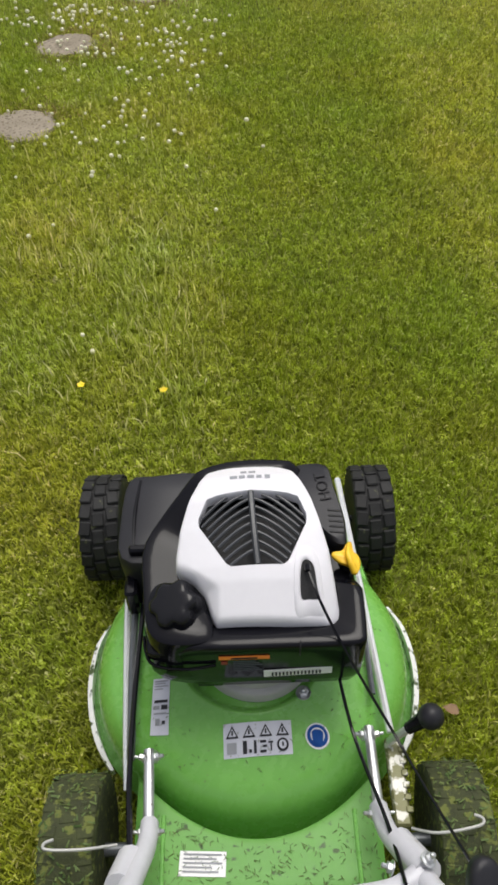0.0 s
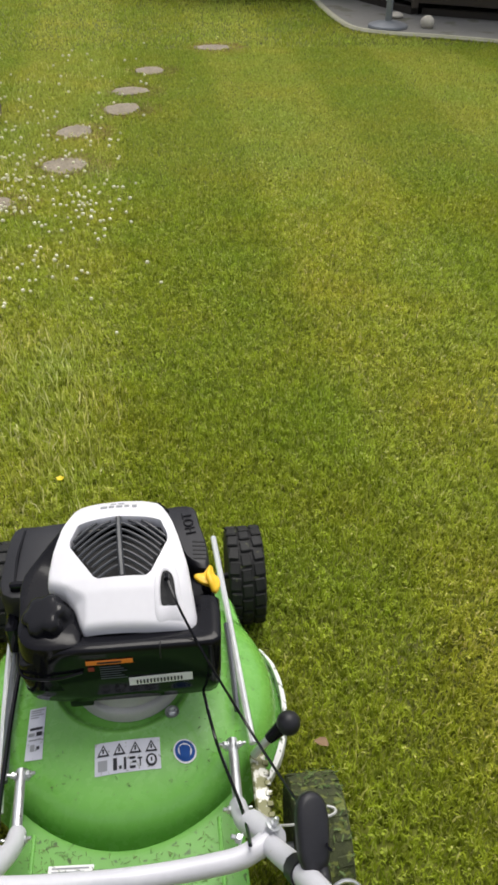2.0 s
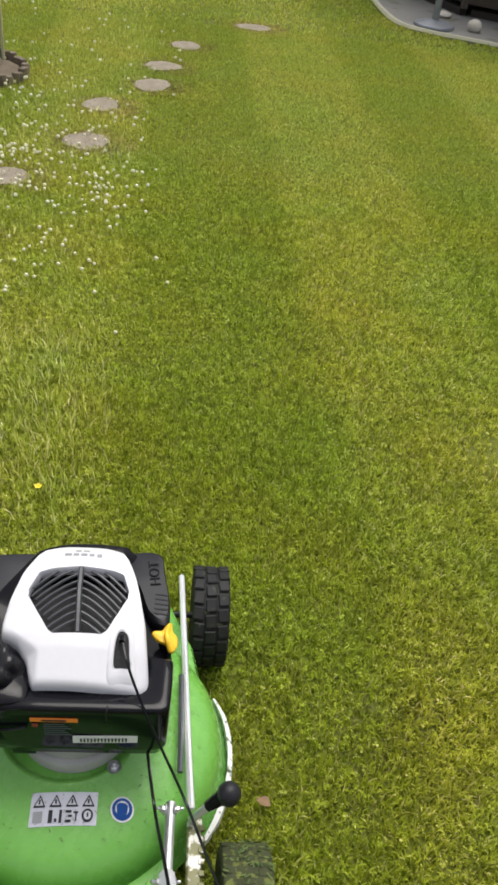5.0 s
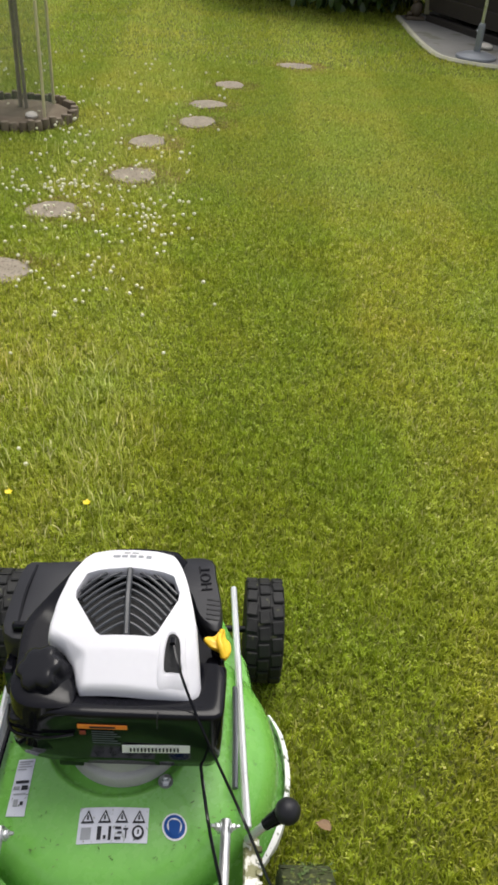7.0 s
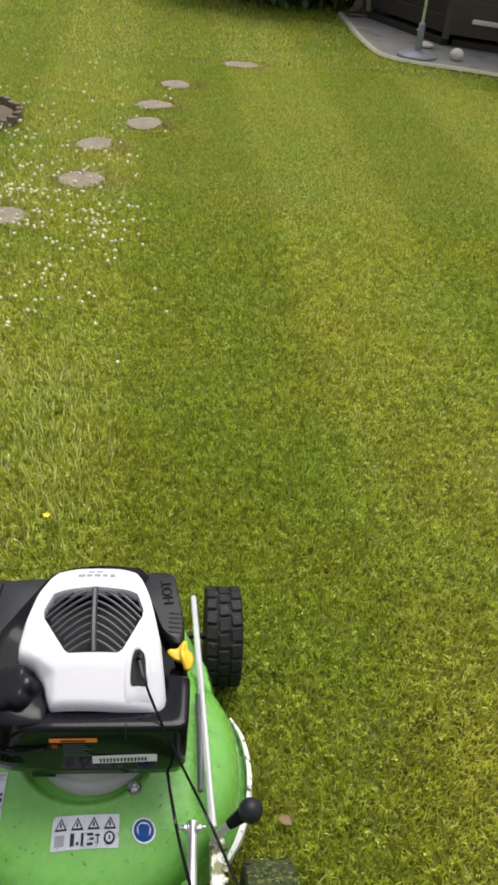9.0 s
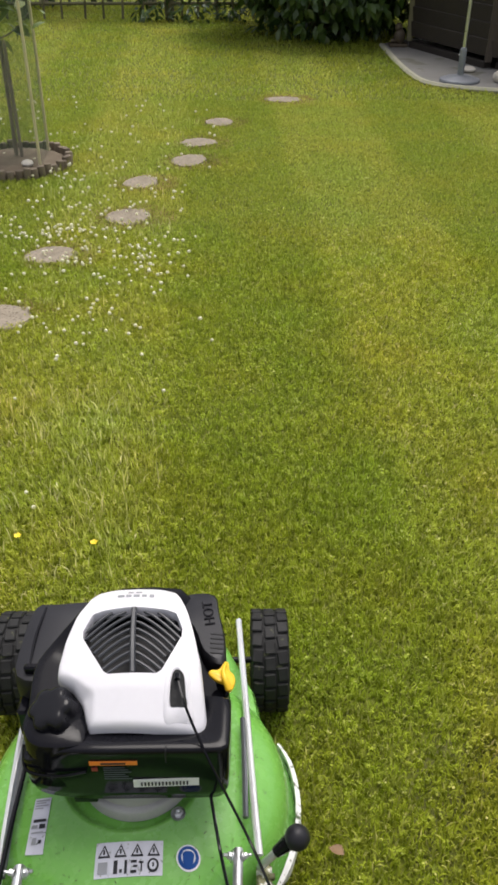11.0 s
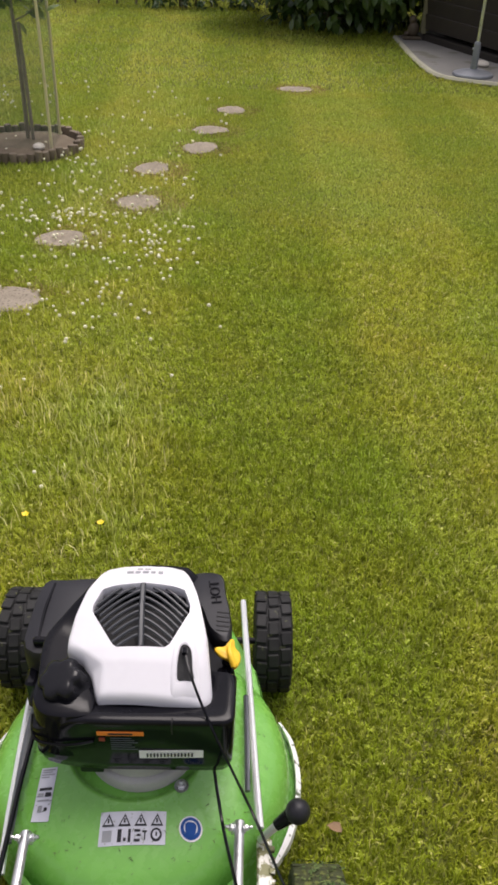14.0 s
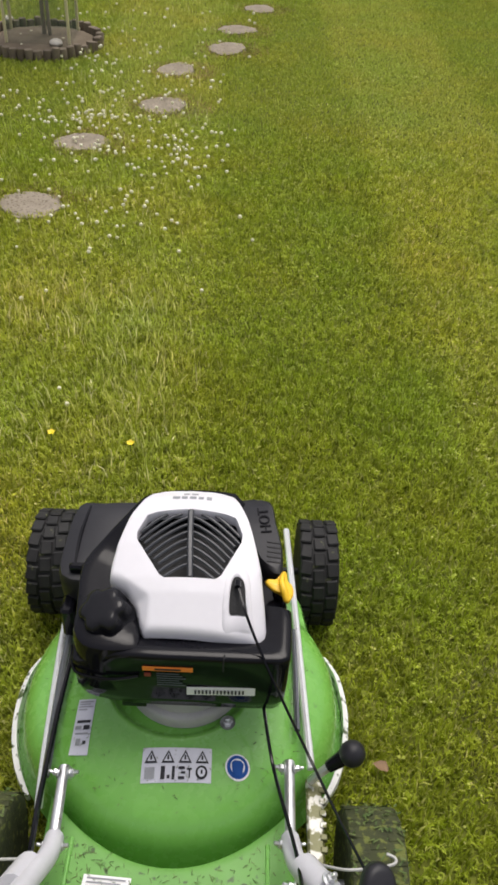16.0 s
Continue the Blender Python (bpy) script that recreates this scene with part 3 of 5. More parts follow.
def mower():
    mw = thing("lawn_mower", "green petrol lawn mower with white and black engine on the lawn", "lawn mower")
    # deck
    prof = [(0.03, 0.203), (0.090, 0.203), (0.097, 0.2000), (0.101, 0.2000), (0.105, 0.2055), (0.111, 0.2055), (0.116, 0.1985), (0.15, 0.189), (0.172, 0.180), (0.19, 0.1745), (0.207, 0.165), (0.221, 0.149), (0.230, 0.127), (0.236, 0.100), (0.246, 0.075), (0.243, 0.073), (0.234, 0.09)]
    vf = revolve(prof, 96)
    vf = ([tucked(v) for v in vf[0]], vf[1])
    deck = put("deck", moved(vf, pose(DECK_C[0], DECK_C[1], 0)), GREEN, mw, "glossy green steel deck with grass clippings", angle=55)
    for a0, a1 in ((158, 214), (-34, 26)):
        arc = []
        for i in range(25):
            a = radians(a0 + (a1 - a0) * i / 24)
            taper = min(1, 6 * i / 24, 6 * (24 - i) / 24) * 0.7 + 0.3
            arc.append([(DECK_C[0] + r * math.cos(a), DECK_C[1] + r * math.sin(a), z) for r, z in ((0.2445, 0.086 + 0.014 * taper), (0.2475 + 0.005 * taper, 0.084 + 0.010 * taper), (0.2475 + 0.006 * taper, 0.074), (0.244, 0.072))])
        put("deck_lip", loft(arc), TRIM_WHITE, deck, "worn white deck edge")
    cols = [-0.135 + 0.318 * k / 30 for k in range(31)]
    rows = [[(x, plate_edge(x) + 0.003, 0.06) for x in cols], [(x, plate_edge(x) + 0.0025, 0.148) for x in cols], [(x, plate_edge(x) + 0.001, 0.1535) for x in cols]]
    for j in range(21):
        row = []
        for x in cols:
            y = plate_edge(x) - 0.003 + (-0.60 - plate_edge(x)) * j / 20
            side = max(0.0, abs(x - 0.024) - 0.152) / 0.007
            row.append((x, y, plate_z(x, y) - 0.008 * side))
        rows.append(row)
    put("rear_plate", loft(rows, False, (False, False)), DUSTY_SHADED_GREEN, deck, "green rear plate dusted with clippings and darkened by painted shade")
    flap = prism([(-0.11, -0.578), (0.155, -0.578), (0.15, -0.63), (-0.105, -0.63)], [0.03, 0.052, 0.055], [1, 1, 0.97])
    put("rear_flap", flap, GREEN, deck)
    front = prism([(-0.165, -0.02), (-0.182, -0.11), (0.222, -0.11), (0.205, -0.02), (0.15, 0.10), (-0.11, 0.10)], [0.07, 0.126, 0.138, 0.142], [1, 1, 0.97, 0.92])
    put("front_apron", front, GREEN, deck)
    for sx in (-0.098, 0.150):
        put("rear_rib", tube([(sx, y, plate_z(sx, y)) for y in (-0.42, -0.45, -0.48, -0.51, -0.54, -0.57)], 0.003, 8), GREEN, deck)

    # wheels
    for x in (-0.226, 0.235):
        wheel(mw, x, 0.083, 0.093, 0.068, False, "black plastic front wheel")
    for x in (-0.214, 0.284):
        wheel(mw, x, -0.445, 0.10, 0.072, True, "rear wheel caked with grass")
    put("front_axle", tube([(-0.2, 0.083, 0.093), (0.215, 0.083, 0.093)], 0.006), MATT_BLACK, mw)
    put("rear_axle", tube([(-0.195, -0.445, 0.1), (-0.146, -0.445, 0.1)], 0.009), GREY_TUBE, mw)
    put("rear_axle", tube([(0.192, -0.445, 0.1), (0.265, -0.445, 0.1)], 0.009), GREY_TUBE, mw)

    # linkage rods along both sides
    put("side_rail", tube([(0.179, 0.116, 0.163), (0.189, -0.075, 0.183), (0.199, -0.257, 0.194), (0.205, -0.335, 0.19)], 0.0055, 8), BRIGHT_ZINC, mw, "bright zinc rail")
    put("side_rail", tube([(-0.163, -0.05, 0.185), (-0.161, -0.143, 0.186), (-0.151, -0.314, 0.178), (-0.146, -0.39, 0.165)], 0.0055, 8), BRIGHT_ZINC, mw, "bright zinc rail")
    put("linkage_rod", tube([(0.184, -0.12, 0.196), (0.186, -0.189, 0.20), (0.187, -0.285, 0.198)], 0.0042, 8), GREY_TUBE, mw, "dark grey rod")
    put("linkage_rod", tube([(-0.146, -0.08, 0.20), (-0.147, -0.2, 0.20), (-0.140, -0.36, 0.19)], 0.0055, 8), GREY_TUBE, mw, "dark grey rod")

    # height lever with its plate
    lev = put("height_lever", tube([(0.206, -0.338, 0.165), (0.216, -0.336, 0.18), (0.238, -0.331, 0.207)], 0.006, 8), ZINC, mw, "zinc height lever")
    put("lever_collar", tube([(0.228, -0.333, 0.195), (0.246, -0.329, 0.214)], (0.008, 0.011), 10), BLACK_PLASTIC, lev)
    put("lever_knob", moved(ball(0.0175, 18, 12), pose(0.256, -0.328, 0.222)), MATT_BLACK, lev, "black ball knob")
    teeth = []
    for i in range(6):
        teeth.append(moved(rbox(0.009, 0.008, 0.007, 0.001), pose(0.222, -0.345 - i * 0.0155, 0.149)))
    put("adjuster_plate", join(moved(rbox(0.022, 0.115, 0.014, 0.003), pose(0.212, -0.385, 0.14)), *teeth), DIRTY_PLATE, mw, "chipped and dirty adjuster plate")

    # handle brackets, tubes, cross bar
    for pts, sgn in (([(-0.115, -0.352, 0.205), (-0.108, -0.462, 0.215)], 1), ([(0.176, -0.328, 0.195), (0.174, -0.45, 0.215)], -1)):
        br = put("handle_bracket", tube(pts, 0.0068, 10, flat=0.6), ZINC, mw, "zinc handle bracket")
        a, b = Vector(pts[0]), Vector(pts[1])
        for t in (0.10, 0.95):
            p = a.lerp(b, t)
            bolt(br, p + Vector((0.008 * sgn, 0, 0.002)), 0.0055, (sgn, 0, 0.35))
            bolt(br, p + Vector((-0.006 * sgn, 0, 0.002)), 0.0045, (-sgn, 0, 0.35))
    hl = put("handle_tube", tube([(-0.108, -0.445, 0.212), (-0.107, -0.475, 0.235), (-0.112, -0.51, 0.27), (-0.120, -0.56, 0.32), (-0.130, -0.64, 0.40), (-0.142, -0.74, 0.50)], (0.0115, 0.0135), 14), HANDLE_PAINT, mw, "pale grey handle tube")
    put("tube_clamp", tube([(-0.122, -0.492, 0.248), (-0.128, -0.53, 0.285)], 0.017, 12), HANDLE_PAINT, hl, "pale grey clamp half")
    hr = put("handle_tube", tube([(0.174, -0.435, 0.212), (0.178, -0.47, 0.238), (0.190, -0.505, 0.275), (0.207, -0.548, 0.315), (0.226, -0.60, 0.37), (0.25, -0.69, 0.46), (0.262, -0.76, 0.53)], (0.0115, 0.0135), 14), HANDLE_PAINT, mw, "pale grey handle tube")
    put("tube_clamp", tube([(0.186, -0.487, 0.262), (0.206, -0.53, 0.305)], 0.0165, 12), HANDLE_PAINT, hr, "pale grey clamp half")
    bolt(hr, (0.206, -0.52, 0.318), 0.006, (0.5, 0.2, 1))
    bolt(hr, (0.17, -0.523, 0.298), 0.006, (-1, 0.3, 0.2))
    put("cable_strap", tube([(0.222, -0.588, 0.358), (0.227, -0.602, 0.372)], 0.0158, 12), MATT_BLACK, hr, "black cable strap")
    put("cross_bar", tube([(-0.112, -0.545, 0.300), (-0.09, -0.552, 0.300), (0.04, -0.556, 0.300), (0.15, -0.548, 0.300), (0.185, -0.538, 0.302), (0.20, -0.528, 0.302)], 0.0125, 14), HANDLE_PAINT, mw, "pale grey cross bar")
    oval = smooth_line([(-0.012, -0.034, 0), (0.012, -0.034, 0), (0.017, 0.0, 0), (0.015, 0.026, 0), (0.006, 0.037, 0), (-0.006, 0.037, 0), (-0.015, 0.026, 0), (-0.017, 0.0, 0)], 4, True)
    paddle = prism([(p.x, p.y) for p in oval], [0.0, 0.003, 0.012, 0.016, 0.018], [0.86, 1.0, 1.0, 0.93, 0.75])
    lever = put("clamp_lever", moved(paddle, pose(0.236, -0.572, 0.40, 30, 12, 4)), MATT_BLACK, hr, "smooth black clamp lever", angle=60)
    put("lever_stem", tube([(0.240, -0.592, 0.395), (0.245, -0.615, 0.388), (0.240, -0.632, 0.40)], (0.008, 0.006), 10), MATT_BLACK, lever)
    ring = [(0.262 + 0.016 * math.cos(a), -0.640 + 0.011 * math.sin(a), 0.40 + 0.011 * math.sin(a)) for a in (2 * math.pi * k / 14 for k in range(15))]
    put("wire_ring", tube(ring, 0.0022, 7, 2), ZINC, hr, "bright wire ring")

    # wire hooks over the rear wheels
    for pts in ([(-0.15, -0.462, 0.19), (-0.19, -0.470, 0.205), (-0.232, -0.470, 0.21), (-0.236, -0.463, 0.21), (-0.225, -0.459, 0.21)],
                [(0.215, -0.455, 0.19), (0.245, -0.465, 0.205), (0.293, -0.460, 0.21), (0.300, -0.452, 0.21), (0.29, -0.447, 0.21)]):
        put("wire_hook", tube(pts, 0.0019, 6), ALU, mw, "bent steel wire hook")

    # cables
    put("starter_rope", tube([(0.0975, -0.216, 0.4165), (0.106, -0.247, 0.411), (0.124, -0.282, 0.388), (0.150, -0.318, 0.350), (0.190, -0.373, 0.30), (0.218, -0.453, 0.32), (0.241, -0.533, 0.36), (0.252, -0.60, 0.415)], 0.0018, 6), BLACK_PLASTIC, mw, "black starter cord")
    put("control_cable", tube([(0.137, -0.275, 0.255), (0.147, -0.32, 0.226), (0.157, -0.368, 0.222), (0.177, -0.472, 0.262), (0.178, -0.544, 0.325)], 0.0023, 6), BLACK_PLASTIC, mw, "black control cable")
    put("control_cable", tube([(-0.128, -0.11, 0.24), (-0.133, -0.14, 0.218), (-0.139, -0.276, 0.205), (-0.138, -0.395, 0.205), (-0.121, -0.514, 0.272), (-0.125, -0.6, 0.37)], 0.0038, 6), BLACK_PLASTIC, mw, "black control cable")

    engine(mw)
    labels(deck)
    clippings(deck)
    return mw


def cover_z(x, y):
    kn = [(-0.30, 0.362), (-0.27, 0.384), (-0.226, 0.412), (-0.208, 0.420), (-0.16, 0.434), (-0.12, 0.4395), (-0.08, 0.432), (-0.055, 0.418), (-0.04, 0.400), (0.0, 0.36)]
    z = kn[0][1]
    for (a, za), (b, zb) in zip(kn, kn[1:]):
        if a <= y <= b:
            t = (y - a) / (b - a)
            z = za + (zb - za) * t
    z -= 0.017 * ((x - 0.033) / 0.1) ** 2
    if y < -0.195:
        cr = -0.062 + 0.05 * min(1, (-0.195 - y) / 0.035)
        z -= 0.8 * max(0, cr - x) * min(1, (-0.195 - y) / 0.02)
        z -= 0.35 * max(0, x - 0.119)
    return z


def polar(outline, c, n):
    """The outline met by n rays from c."""
    out = []
    m = len(outline)
    for k in range(n):
        a = 2 * math.pi * k / n
        d = Vector((math.cos(a), math.sin(a)))
        best = None
        for i in range(m):
            p, q = Vector(outline[i]) - Vector(c), Vector(outline[(i + 1) % m]) - Vector(c)
            e = q - p
            den = d.x * e.y - d.y * e.x
            if abs(den) < 1e-12:
                continue
            t = (p.x * e.y - p.y * e.x) / den
            s = (p.x * d.y - p.y * d.x) / den
            if t > 0 and -1e-6 <= s <= 1 + 1e-6 and (best is None or t > best):
                best = t
        out.append(Vector(c) + d * (best or 0.05))
    return out


COVER = [(-0.029, -0.058), (0.001, -0.048), (0.031, -0.045), (0.062, -0.048), (0.088, -0.060), (0.103, -0.098), (0.115, -0.139), (0.127, -0.186), (0.132, -0.222), (0.136, -0.252), (0.134, -0.264), (0.124, -0.269), (0.05, -0.2675), (-0.016, -0.266), (-0.022, -0.256), (-0.028, -0.236), (-0.043, -0.216), (-0.066, -0.202), (-0.066, -0.188), (-0.061, -0.156), (-0.048, -0.107)]
GRILLE = [(-0.022, -0.119), (-0.01, -0.114), (0.03, -0.109), (0.074, -0.113), (0.087, -0.118), (0.096, -0.143), (0.095, -0.155), (0.072, -0.203), (0.066, -0.208), (0.006, -0.209), (0.0, -0.205), (-0.031, -0.156), (-0.032, -0.145)]
GRILLE = [(0.031 + (x - 0.031) * 1.07, y) for x, y in GRILLE]


HOSE = [(-0.111, -0.115, 0.305), (-0.092, -0.073, 0.328), (-0.069, -0.043, 0.348), (-0.045, -0.022, 0.366)]


def engine(mw):
    body_line = smooth_line([(-0.108, -0.258, 0), (-0.098, -0.284, 0), (-0.03, -0.2955, 0), (0.06, -0.2965, 0), (0.140, -0.2962, 0), (0.160, -0.293, 0), (0.166, -0.278, 0), (0.167, -0.20, 0), (0.157, -0.12, 0), (0.142, -0.035, 0), (0.105, -0.008, 0), (0.03, 0.001, 0), (-0.035, -0.012, 0), (-0.075, -0.050, 0), (-0.118, -0.115, 0), (-0.115, -0.2, 0)], 4, True)
    line = [(p.x, p.y) for p in body_line]

    def tops(p, z):
        low = 0.0
        if z > 0.30:
            low = max(0, min(1, (-0.045 - p[0]) / 0.06)) * 0.045 * (z - 0.30) / 0.085
            low += max(0, min(1, (p[0] - 0.09) / 0.04)) * max(0, min(1, (p[1] + 0.215) / 0.03)) * 0.055 * (z - 0.30) / 0.085
        if z > 0.34:
            low += 0.005 * max(0, min(1, (p[1] + 0.07) / 0.06)) * (z - 0.34) / 0.03
        return z - low

    vf = prism(line, [0.252, 0.258, 0.280, 0.315, 0.355, 0.3665, 0.3705, 0.3725, 0.3740, 0.3740, 0.362, 0.360, 0.360], [0.90, 0.955, 0.99, 1.0, 1.002, 1.003, 1.0, 0.993, 0.975, 0.90, 0.7, 0.4, 0.1], (0.03, -0.16), tops)
    eng = put("engine", vf, BLACK_PLASTIC, mw, "black engine housing under a white cover", angle=50)
    for p in ((-0.032, -0.272),):
        put("housing_foot", prism([(p[0] - 0.016, p[1] - 0.012), (p[0] + 0.016, p[1] - 0.012), (p[0] + 0.018, p[1] + 0.03), (p[0] - 0.018, p[1] + 0.03)], [0.236, 0.242, 0.262], [0.88, 1, 1]), BLACK_PLASTIC, eng)
    put("seam", tube([(0.085, -0.290, 0.3745), (0.084, -0.2965, 0.370), (0.084, -0.2972, 0.350)], 0.0012, 5), DARK_VOID, eng)
    put("crankcase", moved(revolve([(0.06, 0), (0.080, 0.0), (0.084, 0.005), (0.083, 0.020), (0.080, 0.024), (0.074, 0.026), (0.07, 0.045), (0.06, 0.056)], 48), pose(0.030, -0.210, 0.2015)), ALU, eng, "cast aluminium crankcase flange")
    bolt(eng, (0.092, -0.283, 0.206), 0.007)

    # white cover
    n = 168
    c = (0.031, -0.158)
    outer, inner = polar(COVER, c, n), polar(GRILLE, c, n)
    tt = [0.02, *[0.06 * k for k in range(1, 16)], 0.94, 0.98, 1.0]
    rr = [[(p.x, p.y, cover_z(p.x, p.y) - 0.016) for p in inner], [(p.x, p.y, cover_z(p.x, p.y) - 0.002) for p in inner]]
    for t in tt:
        drop = 0.0
        if t >= 0.94:
            drop = {0.94: 0.0006, 0.98: 0.003, 1.0: 0.008}[t]
        rr.append([(p.x, p.y, cover_z(p.x, p.y) - drop) for p in (inner[k].lerp(outer[k], t) for k in range(n))])
    rr.append([(p.x, p.y, cover_z(p.x, p.y) - (0.016 if p.y < -0.2 else 0.05)) for p in outer])
    cover = put("top_cover", loft(rr, True, (False, False)), WHITE_PLASTIC, eng, "white plastic engine cover with vent", angle=60)
    put("vent_backing", prism([(c[0] + (p.x - c[0]) * 1.02, c[1] + (p.y - c[1]) * 1.02) for p in inner], [0.385, 0.400], None, c), DARK_VOID, cover, "dark net behind the vent")
    # vent: a spine and curved fins either side
    spine = tube([(0.031, -0.110, 0.436), (0.0335, -0.16, 0.430), (0.037, -0.207, 0.417)], 0.004, 6)
    put("vent_spine", spine, FIN_GREY, cover)
    vent_poly = [(p[0], p[1]) for p in GRILLE]

    def in_vent(x, y):
        inside = False
        for i in range(len(vent_poly)):
            (x0, y0), (x1, y1) = vent_poly[i - 1], vent_poly[i]
            if (y0 > y) != (y1 > y) and x < (x1 - x0) * (y - y0) / (y1 - y0) + x0:
                inside = not inside
        return inside

    for side in (-1, 1):
        for i in range(14):
            y0 = -0.066 - i * 0.0115
            pts = []
            for s in range(12):
                u = s / 11
                x = 0.033 + 0.0001 + side * u * 0.071 - (y0 + 0.16) * 0.03
                y = y0 + 0.004 - 0.052 * u ** 1.35 + 0.024
                if in_vent(x, y):
                    pts.append((x, y, cover_z(x, y) - 0.007))
            if len(pts) >= 3:
                put("vent_fin", tube(pts, 0.0021, 6, 2), FIN_GREY, cover)
    # rope outlet
    slot = smooth_line([(0.088, -0.216, 0), (0.092, -0.206, 0), (0.100, -0.205, 0), (0.107, -0.214, 0), (0.110, -0.240, 0), (0.112, -0.254, 0), (0.098, -0.256, 0), (0.087, -0.256, 0), (0.086, -0.235, 0)], 4, True)
    cc = (0.098, -0.232)
    slot = [Vector((cc[0] + (p.x - cc[0]) * 0.82, -0.226 + (p.y + 0.232) * 0.80, 0)) for p in slot]
    cc = (0.098, -0.226)
    ring = lambda s, dz: [(cc[0] + (p.x - cc[0]) * s, cc[1] + (p.y - cc[1]) * s, cover_z(cc[0] + (p.x - cc[0]) * s, cc[1] + (p.y - cc[1]) * s) + dz) for p in slot]
    put("outlet_surround", loft([ring(2.0, -0.004), ring(1.8, 0.0015), ring(1.25, 0.003), ring(1.05, 0.002), ring(1.0, -0.004)], True, (False, False)), WHITE_PLASTIC, cover, "white rim round the rope outlet", angle=60)
    put("rope_outlet", loft([ring(1.02, 0.0025), ring(0.9, 0.0012), ring(0.5, 0.0010)], True, (True, True)), DARK_VOID, cover, "black rope outlet")
    put("rope_eyelet", tube([(0.097, -0.212, 0.418), (0.097, -0.220, 0.4175)], 0.004, 8), BLACK_PLASTIC, cover)
    # maker's mark as plain bars
    for x0, x1, y in ((0.004, 0.014, -0.083), (0.016, 0.024, -0.083), (0.027, 0.036, -0.083), (0.039, 0.046, -0.083), (0.018, 0.026, -0.071), (0.029, 0.038, -0.071)):
        put("mark", patch([(x0, y + 0.003), (x1, y + 0.003), (x1, y - 0.003), (x0, y - 0.003)], 2, 2, cover_z, 0.0006), GREY_INK, cover)
    put("mark", patch([(0.050, -0.079), (0.057, -0.079), (0.057, -0.087), (0.050, -0.087)], 2, 2, cover_z, 0.0006), GREY_INK, cover)

    # fuel cap on its neck
    neck = smooth_line([(-0.104, -0.225, 0), (-0.09, -0.202, 0), (-0.055, -0.207, 0), (-0.032, -0.232, 0), (-0.020, -0.262, 0), (-0.026, -0.289, 0), (-0.08, -0.29, 0), (-0.104, -0.265, 0)], 4, True)
    put("fuel_neck", prism([(p.x, p.y) for p in neck], [0.29, 0.362, 0.374, 0.378], [1.0, 1.0, 0.95, 0.8]), BLACK_PLASTIC, eng, "glossy black fuel filler neck")
    cap_rings = []
    for r, z, lobe in ((0.029, -0.016, 0.0), (0.0345, -0.014, 0.0), (0.0352, -0.006, 0.0), (0.0335, -0.004, 0.003), (0.0325, 0.002, 0.0062), (0.0322, 0.012, 0.0066), (0.0305, 0.018, 0.0062), (0.0275, 0.0215, 0.005), (0.022, 0.0232, 0.0025), (0.014, 0.0238, 0.0), (0.001, 0.0240, 0.0)):
        ring = []
        for i in range(120):
            a = 2 * math.pi * i / 120
            q = r - 0.85 * lobe * (0.5 - 0.5 * math.cos(6 * a)) ** 1.5
            ring.append((q * math.cos(a), q * math.sin(a), z))
        cap_rings.append(ring)
    cap = put("fuel_cap", moved(loft(cap_rings), pose(-0.065, -0.240, 0.376, 10, -16)), CAP_BLACK, eng, "scalloped black fuel cap", angle=50)
    put("oil_tube", tube([(-0.113, -0.25, 0.322), (-0.102, -0.286, 0.320), (-0.06, -0.297, 0.322), (-0.02, -0.2985, 0.334)], 0.0022, 8), BLACK_PLASTIC, eng)

    # air filter box at the front corner
    box = smooth_line([(-0.158, -0.118, 0), (-0.164, -0.05, 0), (-0.156, 0.025, 0), (-0.12, 0.033, 0), (-0.05, 0.036, 0), (-0.03, 0.0, 0), (-0.06, -0.05, 0), (-0.105, -0.122, 0)], 3, True)
    air = put("air_filter_box", prism([(p.x, p.y) for p in box], [0.185, 0.28, 0.292, 0.298, 0.30], [0.95, 1.0, 0.99, 0.96, 0.9]), MATT_BLACK, eng, "matt dark grey filter box")
    put("box_ridge", tube([(-0.139, -0.115, 0.297), (-0.142, -0.04, 0.300), (-0.137, 0.022, 0.298)], 0.003, 6), BLACK_PLASTIC, air)
    put("box_clip", moved(rbox(0.018, 0.035, 0.06, 0.004), pose(-0.147, -0.135, 0.20)), BLACK_PLASTIC, air)
    put("box_clip", moved(rbox(0.03, 0.012, 0.016, 0.003), pose(-0.13, -0.108, 0.298)), BLACK_PLASTIC, air)
    put("hose", tube(HOSE, 0.0018, 6), BLACK_PLASTIC, eng)
    # hot exhaust guard with its raised word
    guard = smooth_line([(0.075, -0.018, 0), (0.10, 0.004, 0), (0.141, 0.002, 0), (0.150, -0.04, 0), (0.160, -0.10, 0), (0.155, -0.14, 0), (0.128, -0.12, 0), (0.11, -0.07, 0)], 3, True)
    ex = put("exhaust_guard", prism([(p.x, p.y) for p in guard], [0.20, 0.336, 0.347, 0.351], [1.0, 1.0, 0.97, 0.88]), MATT_BLACK, eng, "black exhaust guard with raised warning word")
    fc = bpy.data.curves.new("raised_word", "FONT")
    fc.body, fc.size, fc.extrude, fc.align_x, fc.align_y = "HOT", 0.023, 0.001, "CENTER", "CENTER"
    tmp = bpy.data.objects.new("word", fc)
    scene.collection.objects.link(tmp)
    bpy.context.view_layer.update()
    me = bpy.data.meshes.new_from_object(tmp.evaluated_get(bpy.context.evaluated_depsgraph_get()))
    bpy.data.objects.remove(tmp)
    part("raised_word", me, BLACK_PLASTIC, ex, "raised black letters", pose(0.133, -0.042, 0.3520, 0, 0, 98))
